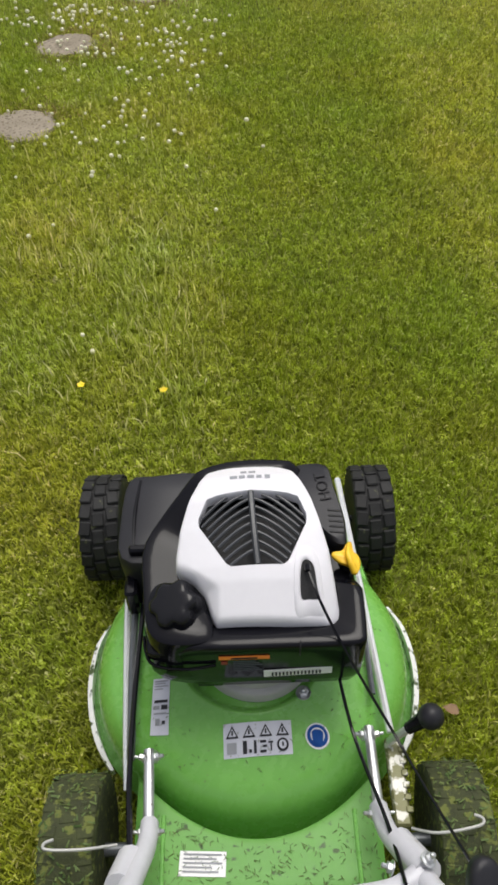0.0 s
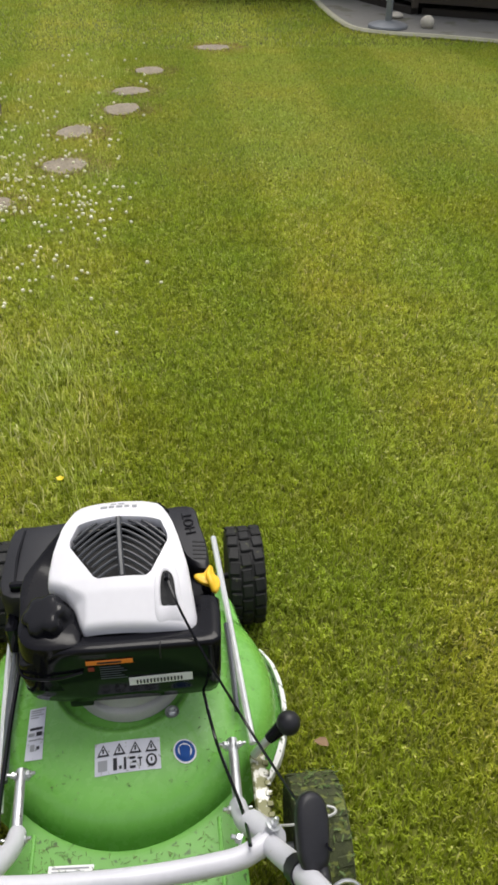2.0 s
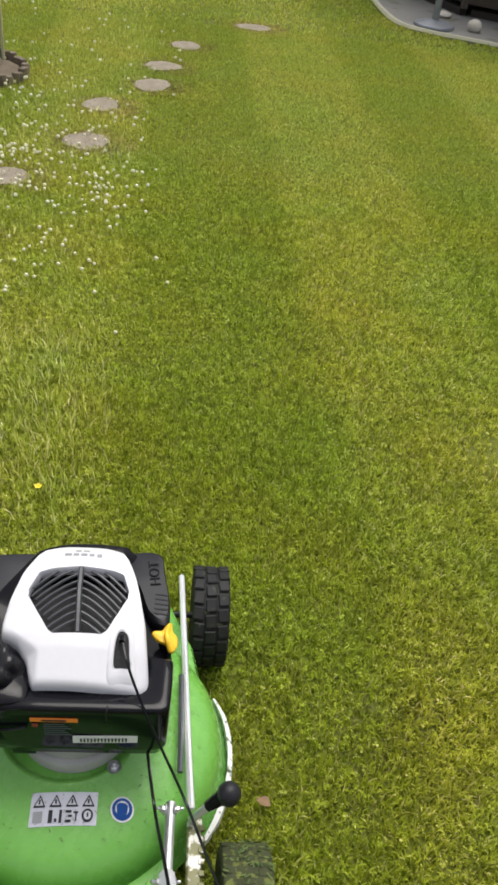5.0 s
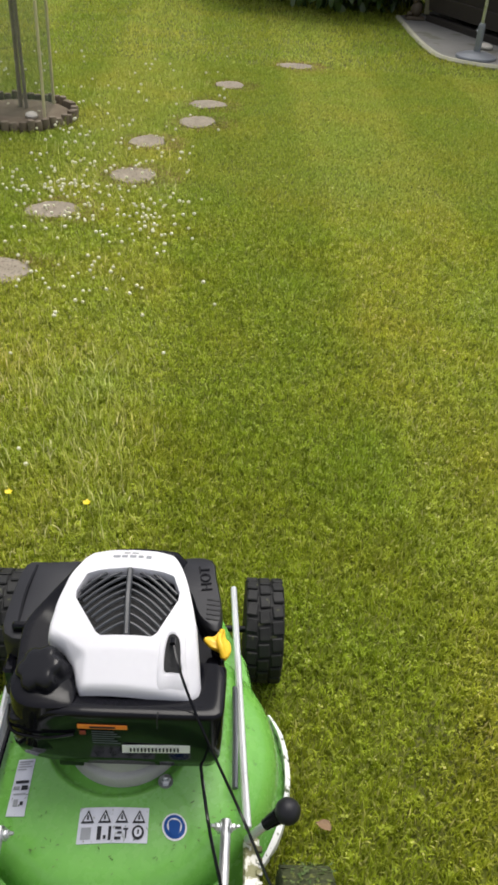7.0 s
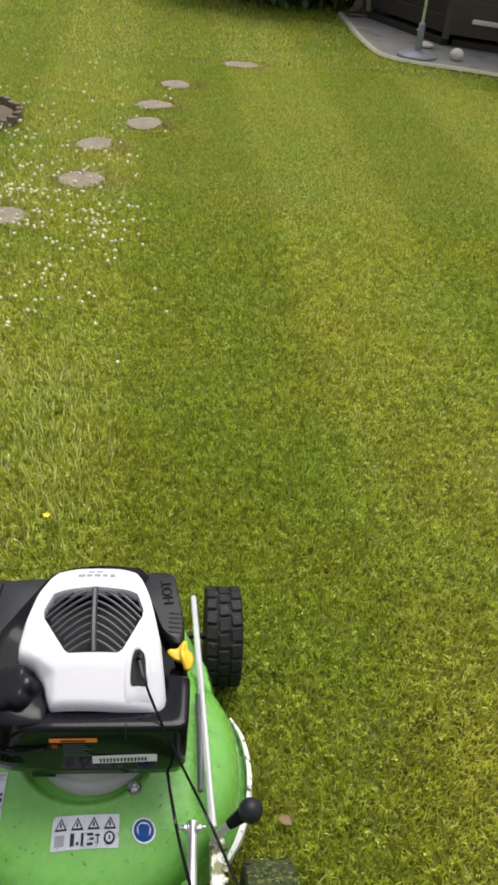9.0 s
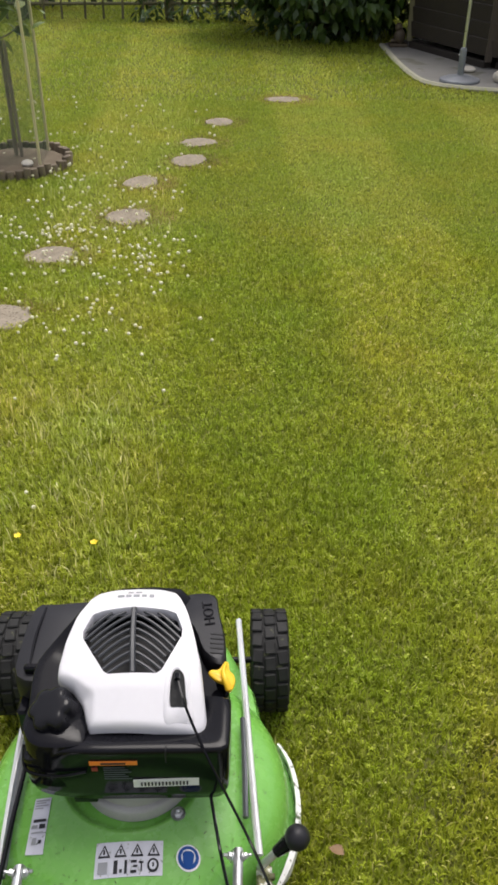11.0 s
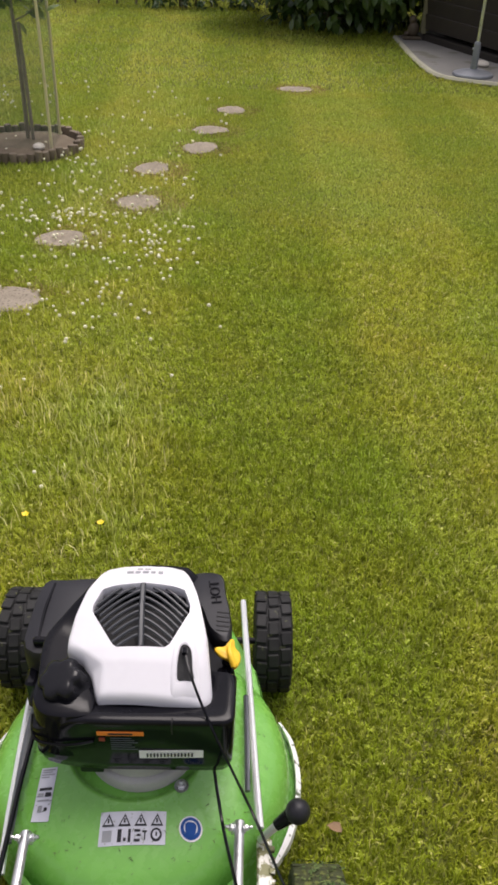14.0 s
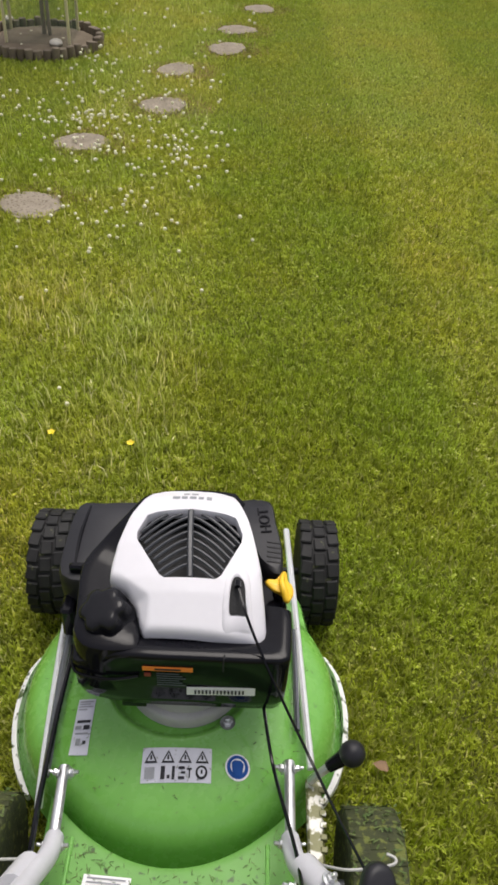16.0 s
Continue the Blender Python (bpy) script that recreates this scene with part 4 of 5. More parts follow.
    for i in range(5):
        put("guard_slot", moved(rbox(0.02, 0.0035, 0.002, 0.0008), pose(0.146, -0.084 - 0.009 * i, 0.3500, 0, 0, -8)), DARK_VOID, ex)
    # yellow fuel tap
    fan = smooth_line([(0.002, 0.017, 0), (0.007, 0.018, 0), (0.009, 0.008, 0), (0.014, 0.003, 0), (0.016, -0.006, 0), (0.013, -0.015, 0), (0.009, -0.018, 0), (0.004, -0.010, 0), (-0.007, -0.006, 0), (-0.015, 0.001, 0), (-0.013, 0.006, 0), (-0.004, 0.008, 0)], 4, True)
    blade = prism([(p.x, p.y) for p in fan], [0.0, 0.002, 0.0045, 0.006], [0.9, 1.0, 1.0, 0.9], (0, 0))
    fin = tube([(0.004, 0.016, 0.006), (0.001, 0.004, 0.010), (0.003, -0.006, 0.011), (0.009, -0.016, 0.006)], (0.0022, 0.0045), 10)
    tap = put("fuel_tap", moved(join(blade, fin), pose(0.153, -0.158, 0.342, 12, 10, 0) @ Matrix.Scale(1.25, 4)), YELLOW, eng, "yellow plastic fuel tap", angle=60)
    put("tap_stem", tube([(0.150, -0.150, 0.315), (0.157, -0.165, 0.337)], 0.008, 10), BLACK_PLASTIC, tap)
    # labels on the back of the housing

    def flat_box(u0, u1, z0, z1, lift, y=-0.2968):
        return moved(rbox(u1 - u0, 0.0012, z1 - z0, 0.0004), pose((u0 + u1) / 2, y - lift, z0))

    put("warning_strip", flat_box(-0.015, 0.047, 0.3465, 0.3550, 0.0012), ORANGE, eng, "orange warning strip with unreadable print")
    put("print_bar", flat_box(0.0, 0.032, 0.3490, 0.3523, 0.0020), INK, eng)
    for i in range(6):
        put("print_bar", flat_box(0.002, 0.030 + 0.008 * ((i * 7) % 3) / 2, 0.340 - i * 0.0048, 0.3413 - i * 0.0048, 0.0012), FAINT_INK, eng)
    put("print_mark", flat_box(-0.013, -0.005, 0.334, 0.3415, 0.0012), RED_MARK, eng, "small red mark")
    put("serial_label", moved(rbox(0.086, 0.0012, 0.0145, 0.0004), pose(0.082, -0.2990, 0.300, -7, 0, 1.5)), PAPER_WHITE, eng, "white serial label with bars")
    for i in range(14):
        put("print_bar", moved(rbox(0.0022, 0.0012, 0.0065, 0.0003), pose(0.050 + i * 0.0046, -0.3003 + (i * 0.0046 - 0.032) * 0.0262, 0.304, -7, 0, 1.5)), INK, eng)


def labels(deck):
    z = deck_z
    c = [(-0.018, -0.319), (0.073, -0.316), (0.074, -0.357), (-0.018, -0.361)]
    st = put("warning_sticker", patch(c, 8, 4, z, 0.0012), STICKER, deck, "silver warning sticker with four triangles and pictograms")

    def at(u, v):
        tl, tr, br, bl = [Vector(p) for p in c]
        return (tl * (1 - u) + tr * u) * (1 - v) + (bl * (1 - u) + br * u) * v

    def shape(name, uv, lift, m):
        vs = [(*at(u, v), z(*at(u, v)) + lift) for u, v in uv]
        return put(name, (vs, [tuple(range(len(vs)))]), m, st, smooth=False)

    for i in range(4):
        u = 0.13 + 0.245 * i
        shape("triangle", [(u - 0.095, 0.46), (u + 0.095, 0.46), (u, 0.08)], 0.0026, INK)
        shape("triangle_field", [(u - 0.060, 0.41), (u + 0.060, 0.41), (u, 0.17)], 0.0034, STICKER)
        shape("triangle_mark", [(u - 0.014, 0.38), (u + 0.014, 0.38), (u + 0.012, 0.24), (u - 0.012, 0.24)], 0.0042, INK)
    for i, (u0, u1, v0, v1) in enumerate(((0.05, 0.19, 0.58, 0.90), (0.28, 0.34, 0.55, 0.92), (0.37, 0.41, 0.80, 0.90), (0.44, 0.48, 0.55, 0.93), (0.53, 0.62, 0.56, 0.64), (0.57, 0.63, 0.70, 0.77), (0.53, 0.62, 0.84, 0.92), (0.65, 0.72, 0.60, 0.66), (0.68, 0.70, 0.66, 0.88))):
        shape("pictogram", [(u0, v1), (u1, v1), (u1, v0), (u0, v0)], 0.0026, GREY_INK if i == 0 else INK)
    ring_o = [(0.86 + 0.085 * math.cos(a), 0.72 - 0.20 * math.sin(a)) for a in (2 * math.pi * k / 20 for k in range(20))]
    ring_i = [(0.86 + 0.055 * math.cos(a), 0.72 - 0.13 * math.sin(a)) for a in (2 * math.pi * k / 20 for k in range(20))]
    shape("pictogram", ring_o, 0.0026, INK)
    shape("pictogram", ring_i, 0.0034, STICKER)
    shape("pictogram", [(0.85, 0.78), (0.875, 0.78), (0.875, 0.66), (0.85, 0.66)], 0.0042, INK)

    def disc(cx, cy, r, lift, m, name, ratio=1.0, par=deck, label="", n=28):
        vs = [(cx, cy, z(cx, cy) + lift)] + [(cx + r * math.cos(a), cy + r * ratio * math.sin(a), z(cx + r * math.cos(a), cy + r * ratio * math.sin(a)) + lift) for a in (2 * math.pi * k / n for k in range(n))]
        return put(name, (vs, [(0, 1 + k, 1 + (k + 1) % n) for k in range(n)]), m, par, label)

    bl = disc(0.108, -0.335, 0.0165, 0.0012, PAPER_WHITE, "blue_round_sticker", 0.97, deck, "blue and white round sticker")
    disc(0.108, -0.335, 0.0142, 0.0020, BLUE, "blue_field", 0.97, bl)
    disc(0.108, -0.3345, 0.0098, 0.0027, PAPER_WHITE, "white_arc", 0.95, bl)
    vs = [(x, y, z(x, y) + 0.0040) for x, y in ((0.100, -0.331), (0.101, -0.341), (0.105, -0.346), (0.111, -0.346), (0.115, -0.341), (0.116, -0.331), (0.112, -0.328), (0.104, -0.328))]
    put("shield", (vs, [tuple(range(8))]), BLUE, bl, smooth=False)

    c2 = [(-0.116, -0.249), (-0.092, -0.250), (-0.093, -0.325), (-0.119, -0.323)]
    ls = put("rating_sticker", patch(c2, 4, 10, z, 0.0012), STICKER, deck, "tall silver rating sticker with bars")
    for v0, v1, u0, u1, m in ((0.04, 0.07, 0.1, 0.9, GREY_INK), (0.09, 0.11, 0.1, 0.75, GREY_INK), (0.14, 0.16, 0.1, 0.9, GREY_INK), (0.19, 0.21, 0.1, 0.6, GREY_INK), (0.40, 0.45, 0.15, 0.9, INK), (0.49, 0.57, 0.55, 0.9, INK), (0.50, 0.56, 0.1, 0.45, GREY_INK), (0.62, 0.65, 0.15, 0.85, GREY_INK), (0.72, 0.84, 0.25, 0.5, GREY_INK), (0.76, 0.82, 0.62, 0.8, INK)):
        tl, tr, br, bq = [Vector(p) for p in c2]
        f = lambda u, v: (tl * (1 - u) + tr * u) * (1 - v) + (bq * (1 - u) + br * u) * v
        ps = [f(u0, v0), f(u1, v0), f(u1, v1), f(u0, v1)]
        put("print_bar", patch([tuple(p) for p in ps], 2, 2, z, 0.0022), m, ls)

    flat = plate_z
    c3 = [(-0.075, -0.463), (-0.0165, -0.466), (-0.018, -0.495), (-0.077, -0.492)]
    pl = put("rear_label", patch(c3, 4, 3, flat, 0.001), PAPER_WHITE, deck, "white paper label with lines of print")
    tl, tr, br, bq = [Vector(p) for p in c3]
    for i in range(5):
        v0, v1 = 0.10 + 0.17 * i, 0.17 + 0.17 * i
        f = lambda u, v: (tl * (1 - u) + tr * u) * (1 - v) + (bq * (1 - u) + br * u) * v
        e = (0.9, 0.8, 0.92, 0.7, 0.85)[i]
        put("print_bar", patch([tuple(f(0.08, v0)), tuple(f(e, v0)), tuple(f(e, v1)), tuple(f(0.08, v1))], 2, 1, flat, 0.002), GREY_INK, pl)


def clippings(deck):
    g = random.Random(5)
    vs, ts = [], []
    for i in range(560):
        if i < 390:
            x = g.uniform(-0.13, 0.18)
            y = g.uniform(-0.54, plate_edge(x) - 0.006)
            zz = plate_z(x, y) + 0.001
        else:
            a = g.uniform(math.pi * 0.95, math.pi * 2.05)
            r = 0.196 * math.sqrt(g.uniform(0.5, 1))
            x, y = DECK_C[0] + r * math.cos(a), DECK_C[1] + r * math.sin(a)
            if g.random() < 0.45 and -0.09 < x < 0.14:
                continue
            zz = deck_z(x, y) + 0.0014
        L, w, t = g.uniform(0.002, 0.0055) + (0.0015 if i < 390 else 0), g.uniform(0.0005, 0.0010), g.uniform(0, math.pi)
        dx, dy = math.cos(t) * L / 2, math.sin(t) * L / 2
        sx, sy = -math.sin(t) * w / 2, math.cos(t) * w / 2
        k = len(vs)
        zf = lambda px, py: plate_z(px, py) + 0.001 if i < 390 else deck_z(px, py) + 0.0014
        for px, py in ((x - dx - sx, y - dy - sy), (x + dx - sx, y + dy - sy), (x + dx + sx, y + dy + sy), (x - dx + sx, y - dy + sy)):
            vs.append((px, py, zf(px, py) + g.uniform(0, 0.0012)))
        ts += [(k, k + 1, k + 2), (k, k + 2, k + 3)]
    me = tri_mesh("clippings", np.array(vs), np.array(ts))
    ob = part("grass_clipping", me, CLIPPING, deck, "scattered dark grass clippings")
    ob["kind"] = "stuff"


# ---------------------------------------------------------------- garden things
def stepping_stones():
    for i, (x, y, rx, ry) in enumerate(STONES):
        g = random.Random(40 + i)
        ph = [g.uniform(0, 6.28) for _ in range(4)]
        n = 36

        def rim(s, z):
            return [(rx * s * (1 + 0.06 * math.sin(2 * a + ph[0]) + 0.05 * math.sin(3 * a + ph[1]) + 0.03 * math.sin(7 * a + ph[2])) * math.cos(a),
                     ry * s * (1 + 0.06 * math.sin(2 * a + ph[0]) + 0.05 * math.sin(3 * a + ph[1]) + 0.03 * math.sin(7 * a + ph[2])) * math.sin(a),
                     z + 0.003 * noise.noise(Vector((9 * math.cos(a) * s + i, 9 * math.sin(a) * s, 0)))) for a in (2 * math.pi * k / n for k in range(n))]

        ob = put("stepping_stone", loft([rim(1, -0.03), rim(1, 0.002), rim(0.96, 0.008), rim(0.8, 0.010), rim(0.5, 0.011), rim(0.2, 0.010)]), STONE, None, m=pose(x, y, 0, 0, 0, g.uniform(0, 360)))
        tagged(ob, "round grey-brown stepping stone sunk in the lawn", "stepping stone", "stepping stones across the lawn")


def leaf_mesh(name, L, W, fold=0.25, droop=0.2):
    """A pointed oval leaf, folded along the midrib, from the origin along +y."""
    prof = [(0.0, 0.0), (0.15, 0.55), (0.4, 1.0), (0.7, 0.8), (1.0, 0.0)]
    vs, fs = [], []
    for t, w in prof:
        zz = -droop * L * t * t
        vs += [(-W / 2 * w, L * t, zz + fold * W / 2 * w), (0, L * t, zz), (W / 2 * w, L * t, zz + fold * W / 2 * w)]
    for k in range(len(prof) - 1):
        a, b = 3 * k, 3 * k + 3
        fs += [(a, a + 1, b + 1, b), (a + 1, a + 2, b + 2, b + 1)]
    me = bpy.data.meshes.new(name)
    me.from_pydata(vs, [], fs)
    return finish(me, True, 80)


def leaf_cloud(name, places, L, W, material, seed):
    """Many leaves joined into one mesh; places: (point, outward normal)."""
    g = np.random.default_rng(seed)
    base = np.array([[0, 0, 0], [-0.5, 0.4, 0.08], [0.5, 0.4, 0.08], [0, 0.45, 0], [-0.36, 0.75, 0.02], [0.36, 0.75, 0.02], [0, 1, -0.12]])
    tri = np.array([[0, 3, 1], [0, 2, 3], [1, 3, 4], [3, 2, 5], [4, 3, 6], [3, 5, 6]])
    P = np.array([p for p, _ in places])
    N = np.array([q for _, q in places])
    k = len(P)
    d = N * 0.7 + g.normal(0, 0.55, (k, 3))
    d[:, 2] -= 0.35
    d /= np.linalg.norm(d, axis=1, keepdims=True)
    up = N + np.array([0, 0, 0.9]) + g.normal(0, 0.35, (k, 3))
    s = np.cross(d, up)
    s /= np.linalg.norm(s, axis=1, keepdims=True) + 1e-9
    u = np.cross(s, d)
    l = L * g.uniform(0.65, 1.25, k)
    w = W * g.uniform(0.75, 1.2, k)
    v = P[:, None, :] + base[None, :, 0:1] * (s * w[:, None])[:, None, :] + base[None, :, 1:2] * (d * l[:, None])[:, None, :] + base[None, :, 2:3] * (u * l[:, None])[:, None, :]
    t = tri[None] + (np.arange(k) * 7)[:, None, None]
    me = tri_mesh(name, v.reshape(-1, 3), t.reshape(-1, 3))
    me.materials.append(material)
    return me


def blob_points(c, rx, ry, rz, count, seed, z_min=0.05, thick=0.25):
    """Places over a lumpy crown."""
    g = random.Random(seed)
    out = []
    while len(out) < count:
        v = Vector((g.gauss(0, 1), g.gauss(0, 1), g.gauss(0, 1))).normalized()
        lump = 1 + 0.28 * noise.noise(v * 2.1 + Vector((seed, 0, 0))) + 0.16 * noise.noise(v * 5.3 + Vector((0, seed, 0)))
        s = lump * (1 - thick * g.random() ** 2)
        p = Vector((c[0] + v.x * rx * s, c[1] + v.y * ry * s, c[2] + v.z * rz * s))
        if p.z > z_min:
            out.append((tuple(p), tuple(v)))
    return out


def bush():
    c = (1.15, 8.35, 0.95)
    b = thing("laurel_bush", "large dark evergreen bush with glossy leaves above the lawn", "bush", at=(c[0], c[1], 0))
    off = Vector((c[0], c[1], 0))
    for i in range(7):
        a = i * 0.9
        p = Vector((0.12 * math.cos(a), 0.12 * math.sin(a), -0.02))
        q = Vector((0.55 * math.cos(a), 0.5 * math.sin(a), 0.55 + 0.08 * (i % 3)))
        put("limb", tube([p, p.lerp(q, 0.5) + Vector((0, 0, 0.12)), q, q + Vector((0.25 * math.cos(a + 0.4), 0.22 * math.sin(a + 0.4), 0.4))], (0.035, 0.01), 7, 4), BARK, b)
    inner = blob_points((0, 0, 0.95), 1.15, 0.88, 0.9, 3300, 3, 0.10, 0.7)
    part("crown", leaf_cloud("crown", inner, 0.13, 0.07, LEAF_LAUREL, 4), None, b, "dense dark leaves")["kind"] = "stuff"
    outer = blob_points((0, 0, 0.95), 1.3, 1.02, 1.0, 4800, 3, 0.05, 0.22)
    part("crown", leaf_cloud("crown", outer, 0.115, 0.062, LEAF_LAUREL, 8), None, b, "glossy outer leaves")["kind"] = "stuff"
    lm = leaf_mesh("leaf", 0.12, 0.06)
    lm.materials.append(LEAF_PARTS)
    g = random.Random(12)
    near = [q for q in blob_points((0, 0, 0.95), 1.36, 1.07, 1.04, 1500, 3, 0.05, 0.05) if q[1][1] < -0.25][:260]
    for p, nrm in near:
        d = Vector(nrm) * 0.8 + Vector((g.gauss(0, 0.5), g.gauss(0, 0.5), g.gauss(-0.3, 0.4)))
        q = d.to_track_quat("Y", "Z").to_matrix().to_4x4()
        part("leaf", lm, None, b, "", Matrix.Translation(p) @ q @ pose(0, 0, 0, 0, g.uniform(-40, 40)))


def young_tree():
    t = thing("young_tree", "young tree with pale green leaves inside a mesh guard", "tree", at=(*TREE, 0))
    put("trunk", tube([(0, 0.05, 0), (0.005, 0.05, 0.5), (-0.01, 0.05, 1.0), (0.0, 0.05, 1.6)], (0.012, 0.007), 10), BARK, t, "slim grey-brown trunk")
    g = random.Random(3)
    lm = leaf_mesh("leaf", 0.085, 0.052, 0.2, 0.25)
    lm.materials.append(LEAF_YOUNG)
    for i in range(16):
        z = 0.62 + 0.06 * i
        a = i * 2.4
        r = 0.16 + 0.05 * g.random()
        tip = Vector((r * math.cos(a), 0.05 + r * math.sin(a), z + 0.12))
        br = put("branch", tube([(0, 0.05, z), (tip.x * 0.5, 0.05 + (tip.y - 0.05) * 0.5, z + 0.04), tip], (0.005, 0.002), 5, 3), BARK, t)
        for k in range(13):
            u = 0.25 + 0.75 * k / 12
            p = Vector((0, 0.05, z)).lerp(tip, u) + Vector((g.gauss(0, 0.025), g.gauss(0, 0.025), g.gauss(0, 0.03)))
            d = Vector((math.cos(a) + g.gauss(0, 0.8), math.sin(a) + g.gauss(0, 0.8), g.gauss(-0.35, 0.4)))
            part("leaf", lm, None, br, "", Matrix.Translation(p) @ d.to_track_quat("Y", "Z").to_matrix().to_4x4() @ pose(0, 0, 0, 0, g.uniform(-40, 40)))
    st = put("tree_stake", tube([(0.035, 0.03, -0.02), (0.03, 0.03, 0.62)], 0.010, 8), BARK, None, m=pose(*TREE, 0.0))
    tagged(st, "weathered round stake beside the young trunk", "stake")
    guard = thing("tree_guard", "green mesh sleeve held by four pale canes", "tree guard", at=(*TREE, 0))
    cs = [(-0.15, -0.13), (0.17, -0.15), (0.15, 0.18), (-0.20, 0.16)]
    for x, y in cs:
        put("cane", tube([(x, y, 0), (x + 0.004, y, 0.6), (x - 0.003, y, 1.25)], 0.0085, 7), CANE, guard, "pale cane")
    rings = []
    for z in (0.03, 0.4, 0.8, 1.2):
        ring = []
        for i in range(4):
            a, b = Vector(cs[i]), Vector(cs[(i + 1) % 4])
            for s in range(6):
                p = a.lerp(b, s / 6)
                ring.append((p.x * 1.03, p.y * 1.03, z))
        rings.append(ring)
    net = put("mesh_sleeve", loft(rings, True, (False, False)), NET, guard, "fine green netting")
    bed = put("tree_bed", moved(revolve([(0.27, -0.02), (0.27, 0.022), (0.22, 0.034), (0.12, 0.04), (0.02, 0.042)], 36), Matrix()), SOIL, None, m=pose(*TREE, 0))
    for v in bed.data.vertices:
        v.co.z += 0.008 * noise.noise(v.co * 22)
    tagged(bed, "bare dry soil round the young tree", "soil")
    edging = thing("log_edging", "ring of short weathered logs round the tree bed", "edging", at=(*TREE, 0))
    lg = mesh_of("log", *revolve([(0.020, -0.02), (0.021, 0.05), (0.018, 0.058), (0.004, 0.060)], 9))
    lg.materials.append(LOG)
    n = 44
    for i in range(n):
        a = 2 * math.pi * i / n
        part("log", lg, None, edging, "", pose(0.292 * math.cos(a), 0.292 * math.sin(a), g.uniform(-0.012, 0.006), g.uniform(-4, 4), g.uniform(-4, 4), g.uniform(0, 360)))
    for x, y, s, mm in ((-0.27, 0.10, 0.032, PALE_STONE), (0.10, -0.14, 0.034, PALE_STONE), (-0.22, 0.2, 0.026, PALE_STONE)):
        r = ball(s, 9, 6, 0.55)
        vs = [Vector(v) * (1 + 0.18 * noise.noise(Vector(v) * 30)) for v in r[0]]
        ob = put("rock", (vs, r[1]), mm, None, m=pose(TREE[0] + x, TREE[1] + y, 0.068 if x < 0 else 0.05))
        tagged(ob, "pale flat rock lying on the tree bed", "rock", "rocks on the tree bed")


def shed_and_pad():
    vf = prism(PAD, [-0.06, 0.018, 0.026], [1, 1, 0.995])
    pad = put("pavement", vf, CONCRETE, None)
    tagged(pad, "worn grey concrete slab with a rounded edge", "paving", kind="structure")
    edge = smooth_line([(p[0], p[1], 0.012) for p in PAD[:8]], 4)
    put("slab_edge", tube([tuple(p) for p in edge], 0.026, 6, 1, flat=0.8), CONCRETE_EDGE, pad, "pale mossy slab edge")

    shed = thing("garden_shed", "dark stained timber shed standing on a concrete slab", "shed", at=(1.82, 7.35, 0.02))
    A, B, C = Vector((0, 0, 0)), Vector((0.44, -1.10, 0)), Vector((2.35, -2.15, 0))
    D, E = Vector((2.9, 0.4, 0)), Vector((0.9, 1.4, 0))
    H = 2.1

    def wall(a, b, material, name, z0=0.10):
        d = (b - a)
        L = d.length
        ang = math.degrees(math.atan2(d.y, d.x))
        w = put(name, moved(rbox(L, 0.05, H - z0, 0.004), pose(L / 2, 0.03, z0)), material, shed, m=pose(a.x, a.y, a.z, 0, 0, ang))
        bd = mesh_of("board", *moved(rbox(L + 0.02, 0.022, 0.128, 0.004), pose(L / 2, 0, 0)))
        bd.materials.append(material)
        for i in range(int((H - z0) / 0.122)):
            part("board", bd, None, w, "", pose(0, 0.002, z0 + 0.122 * i, 7))
        return w

    wall(A, B, WOOD_DARK, "side_wall")
    wall(B, C, WOOD_BROWN, "front_wall")
    wall(E, A, WOOD_DARK, "rear_wall")
    wall(C, D, WOOD_DARK, "far_wall")
    wall(D, E, WOOD_DARK, "back_wall")
    put("corner_post", moved(rbox(0.05, 0.05, H - 0.06, 0.005), pose(-0.01, -0.005, 0.06)), FENCE_WOOD, shed, "pale corner batten")
    put("corner_post", moved(rbox(0.05, 0.05, H - 0.06, 0.005), pose(B.x, B.y, 0.06)), WOOD_BROWN, shed)
    put("floor_bearer", moved(rbox(1.15, 0.08, 0.06, 0.006), pose(0.24, -0.52, 0.0, 0, 0, -68)), WOOD_DARK, shed)
    put("floor_bearer", moved(rbox(2.1, 0.08, 0.06, 0.006), pose(1.45, -1.55, 0.0, 0, 0, -29)), WOOD_DARK, shed)
    put("roof", prism([(p.x * 1.06 - 0.08, p.y * 1.06 - 0.04) for p in (A, B, C, D, E)], [H - 0.02, H + 0.04]), METAL_GREY, shed, "grey felt roof")
    # window in the side wall
    d = (B - A).normalized()
    win = part("window", mesh_of("window", *join(*[moved(rbox(*s, 0.004), pose(*p)) for s, p in (((0.62, 0.06, 0.05), (0, 0, 0)), ((0.62, 0.06, 0.05), (0, 0, 0.62)), ((0.05, 0.06, 0.67), (-0.285, 0, 0)), ((0.05, 0.06, 0.67), (0.285, 0, 0)), ((0.03, 0.05, 0.62), (0, 0, 0.03)))])),
               WINDOW_PAINT, shed, "grey painted window frame", pose(A.x + d.x * 0.78, A.y + d.y * 0.78, 0.84, 0, 0, -68) @ pose(0, -0.03, 0))
    put("pane", moved(rbox(0.54, 0.006, 0.57, 0.001), pose(0, 0.012, 0.05)), GLASS, win, "dark glass pane")
    put("window_back", moved(rbox(0.56, 0.004, 0.58, 0.001), pose(0, 0.026, 0.045)), DARK_VOID, win)
    # white rail low on the front wall
    dr = (C - B).normalized()
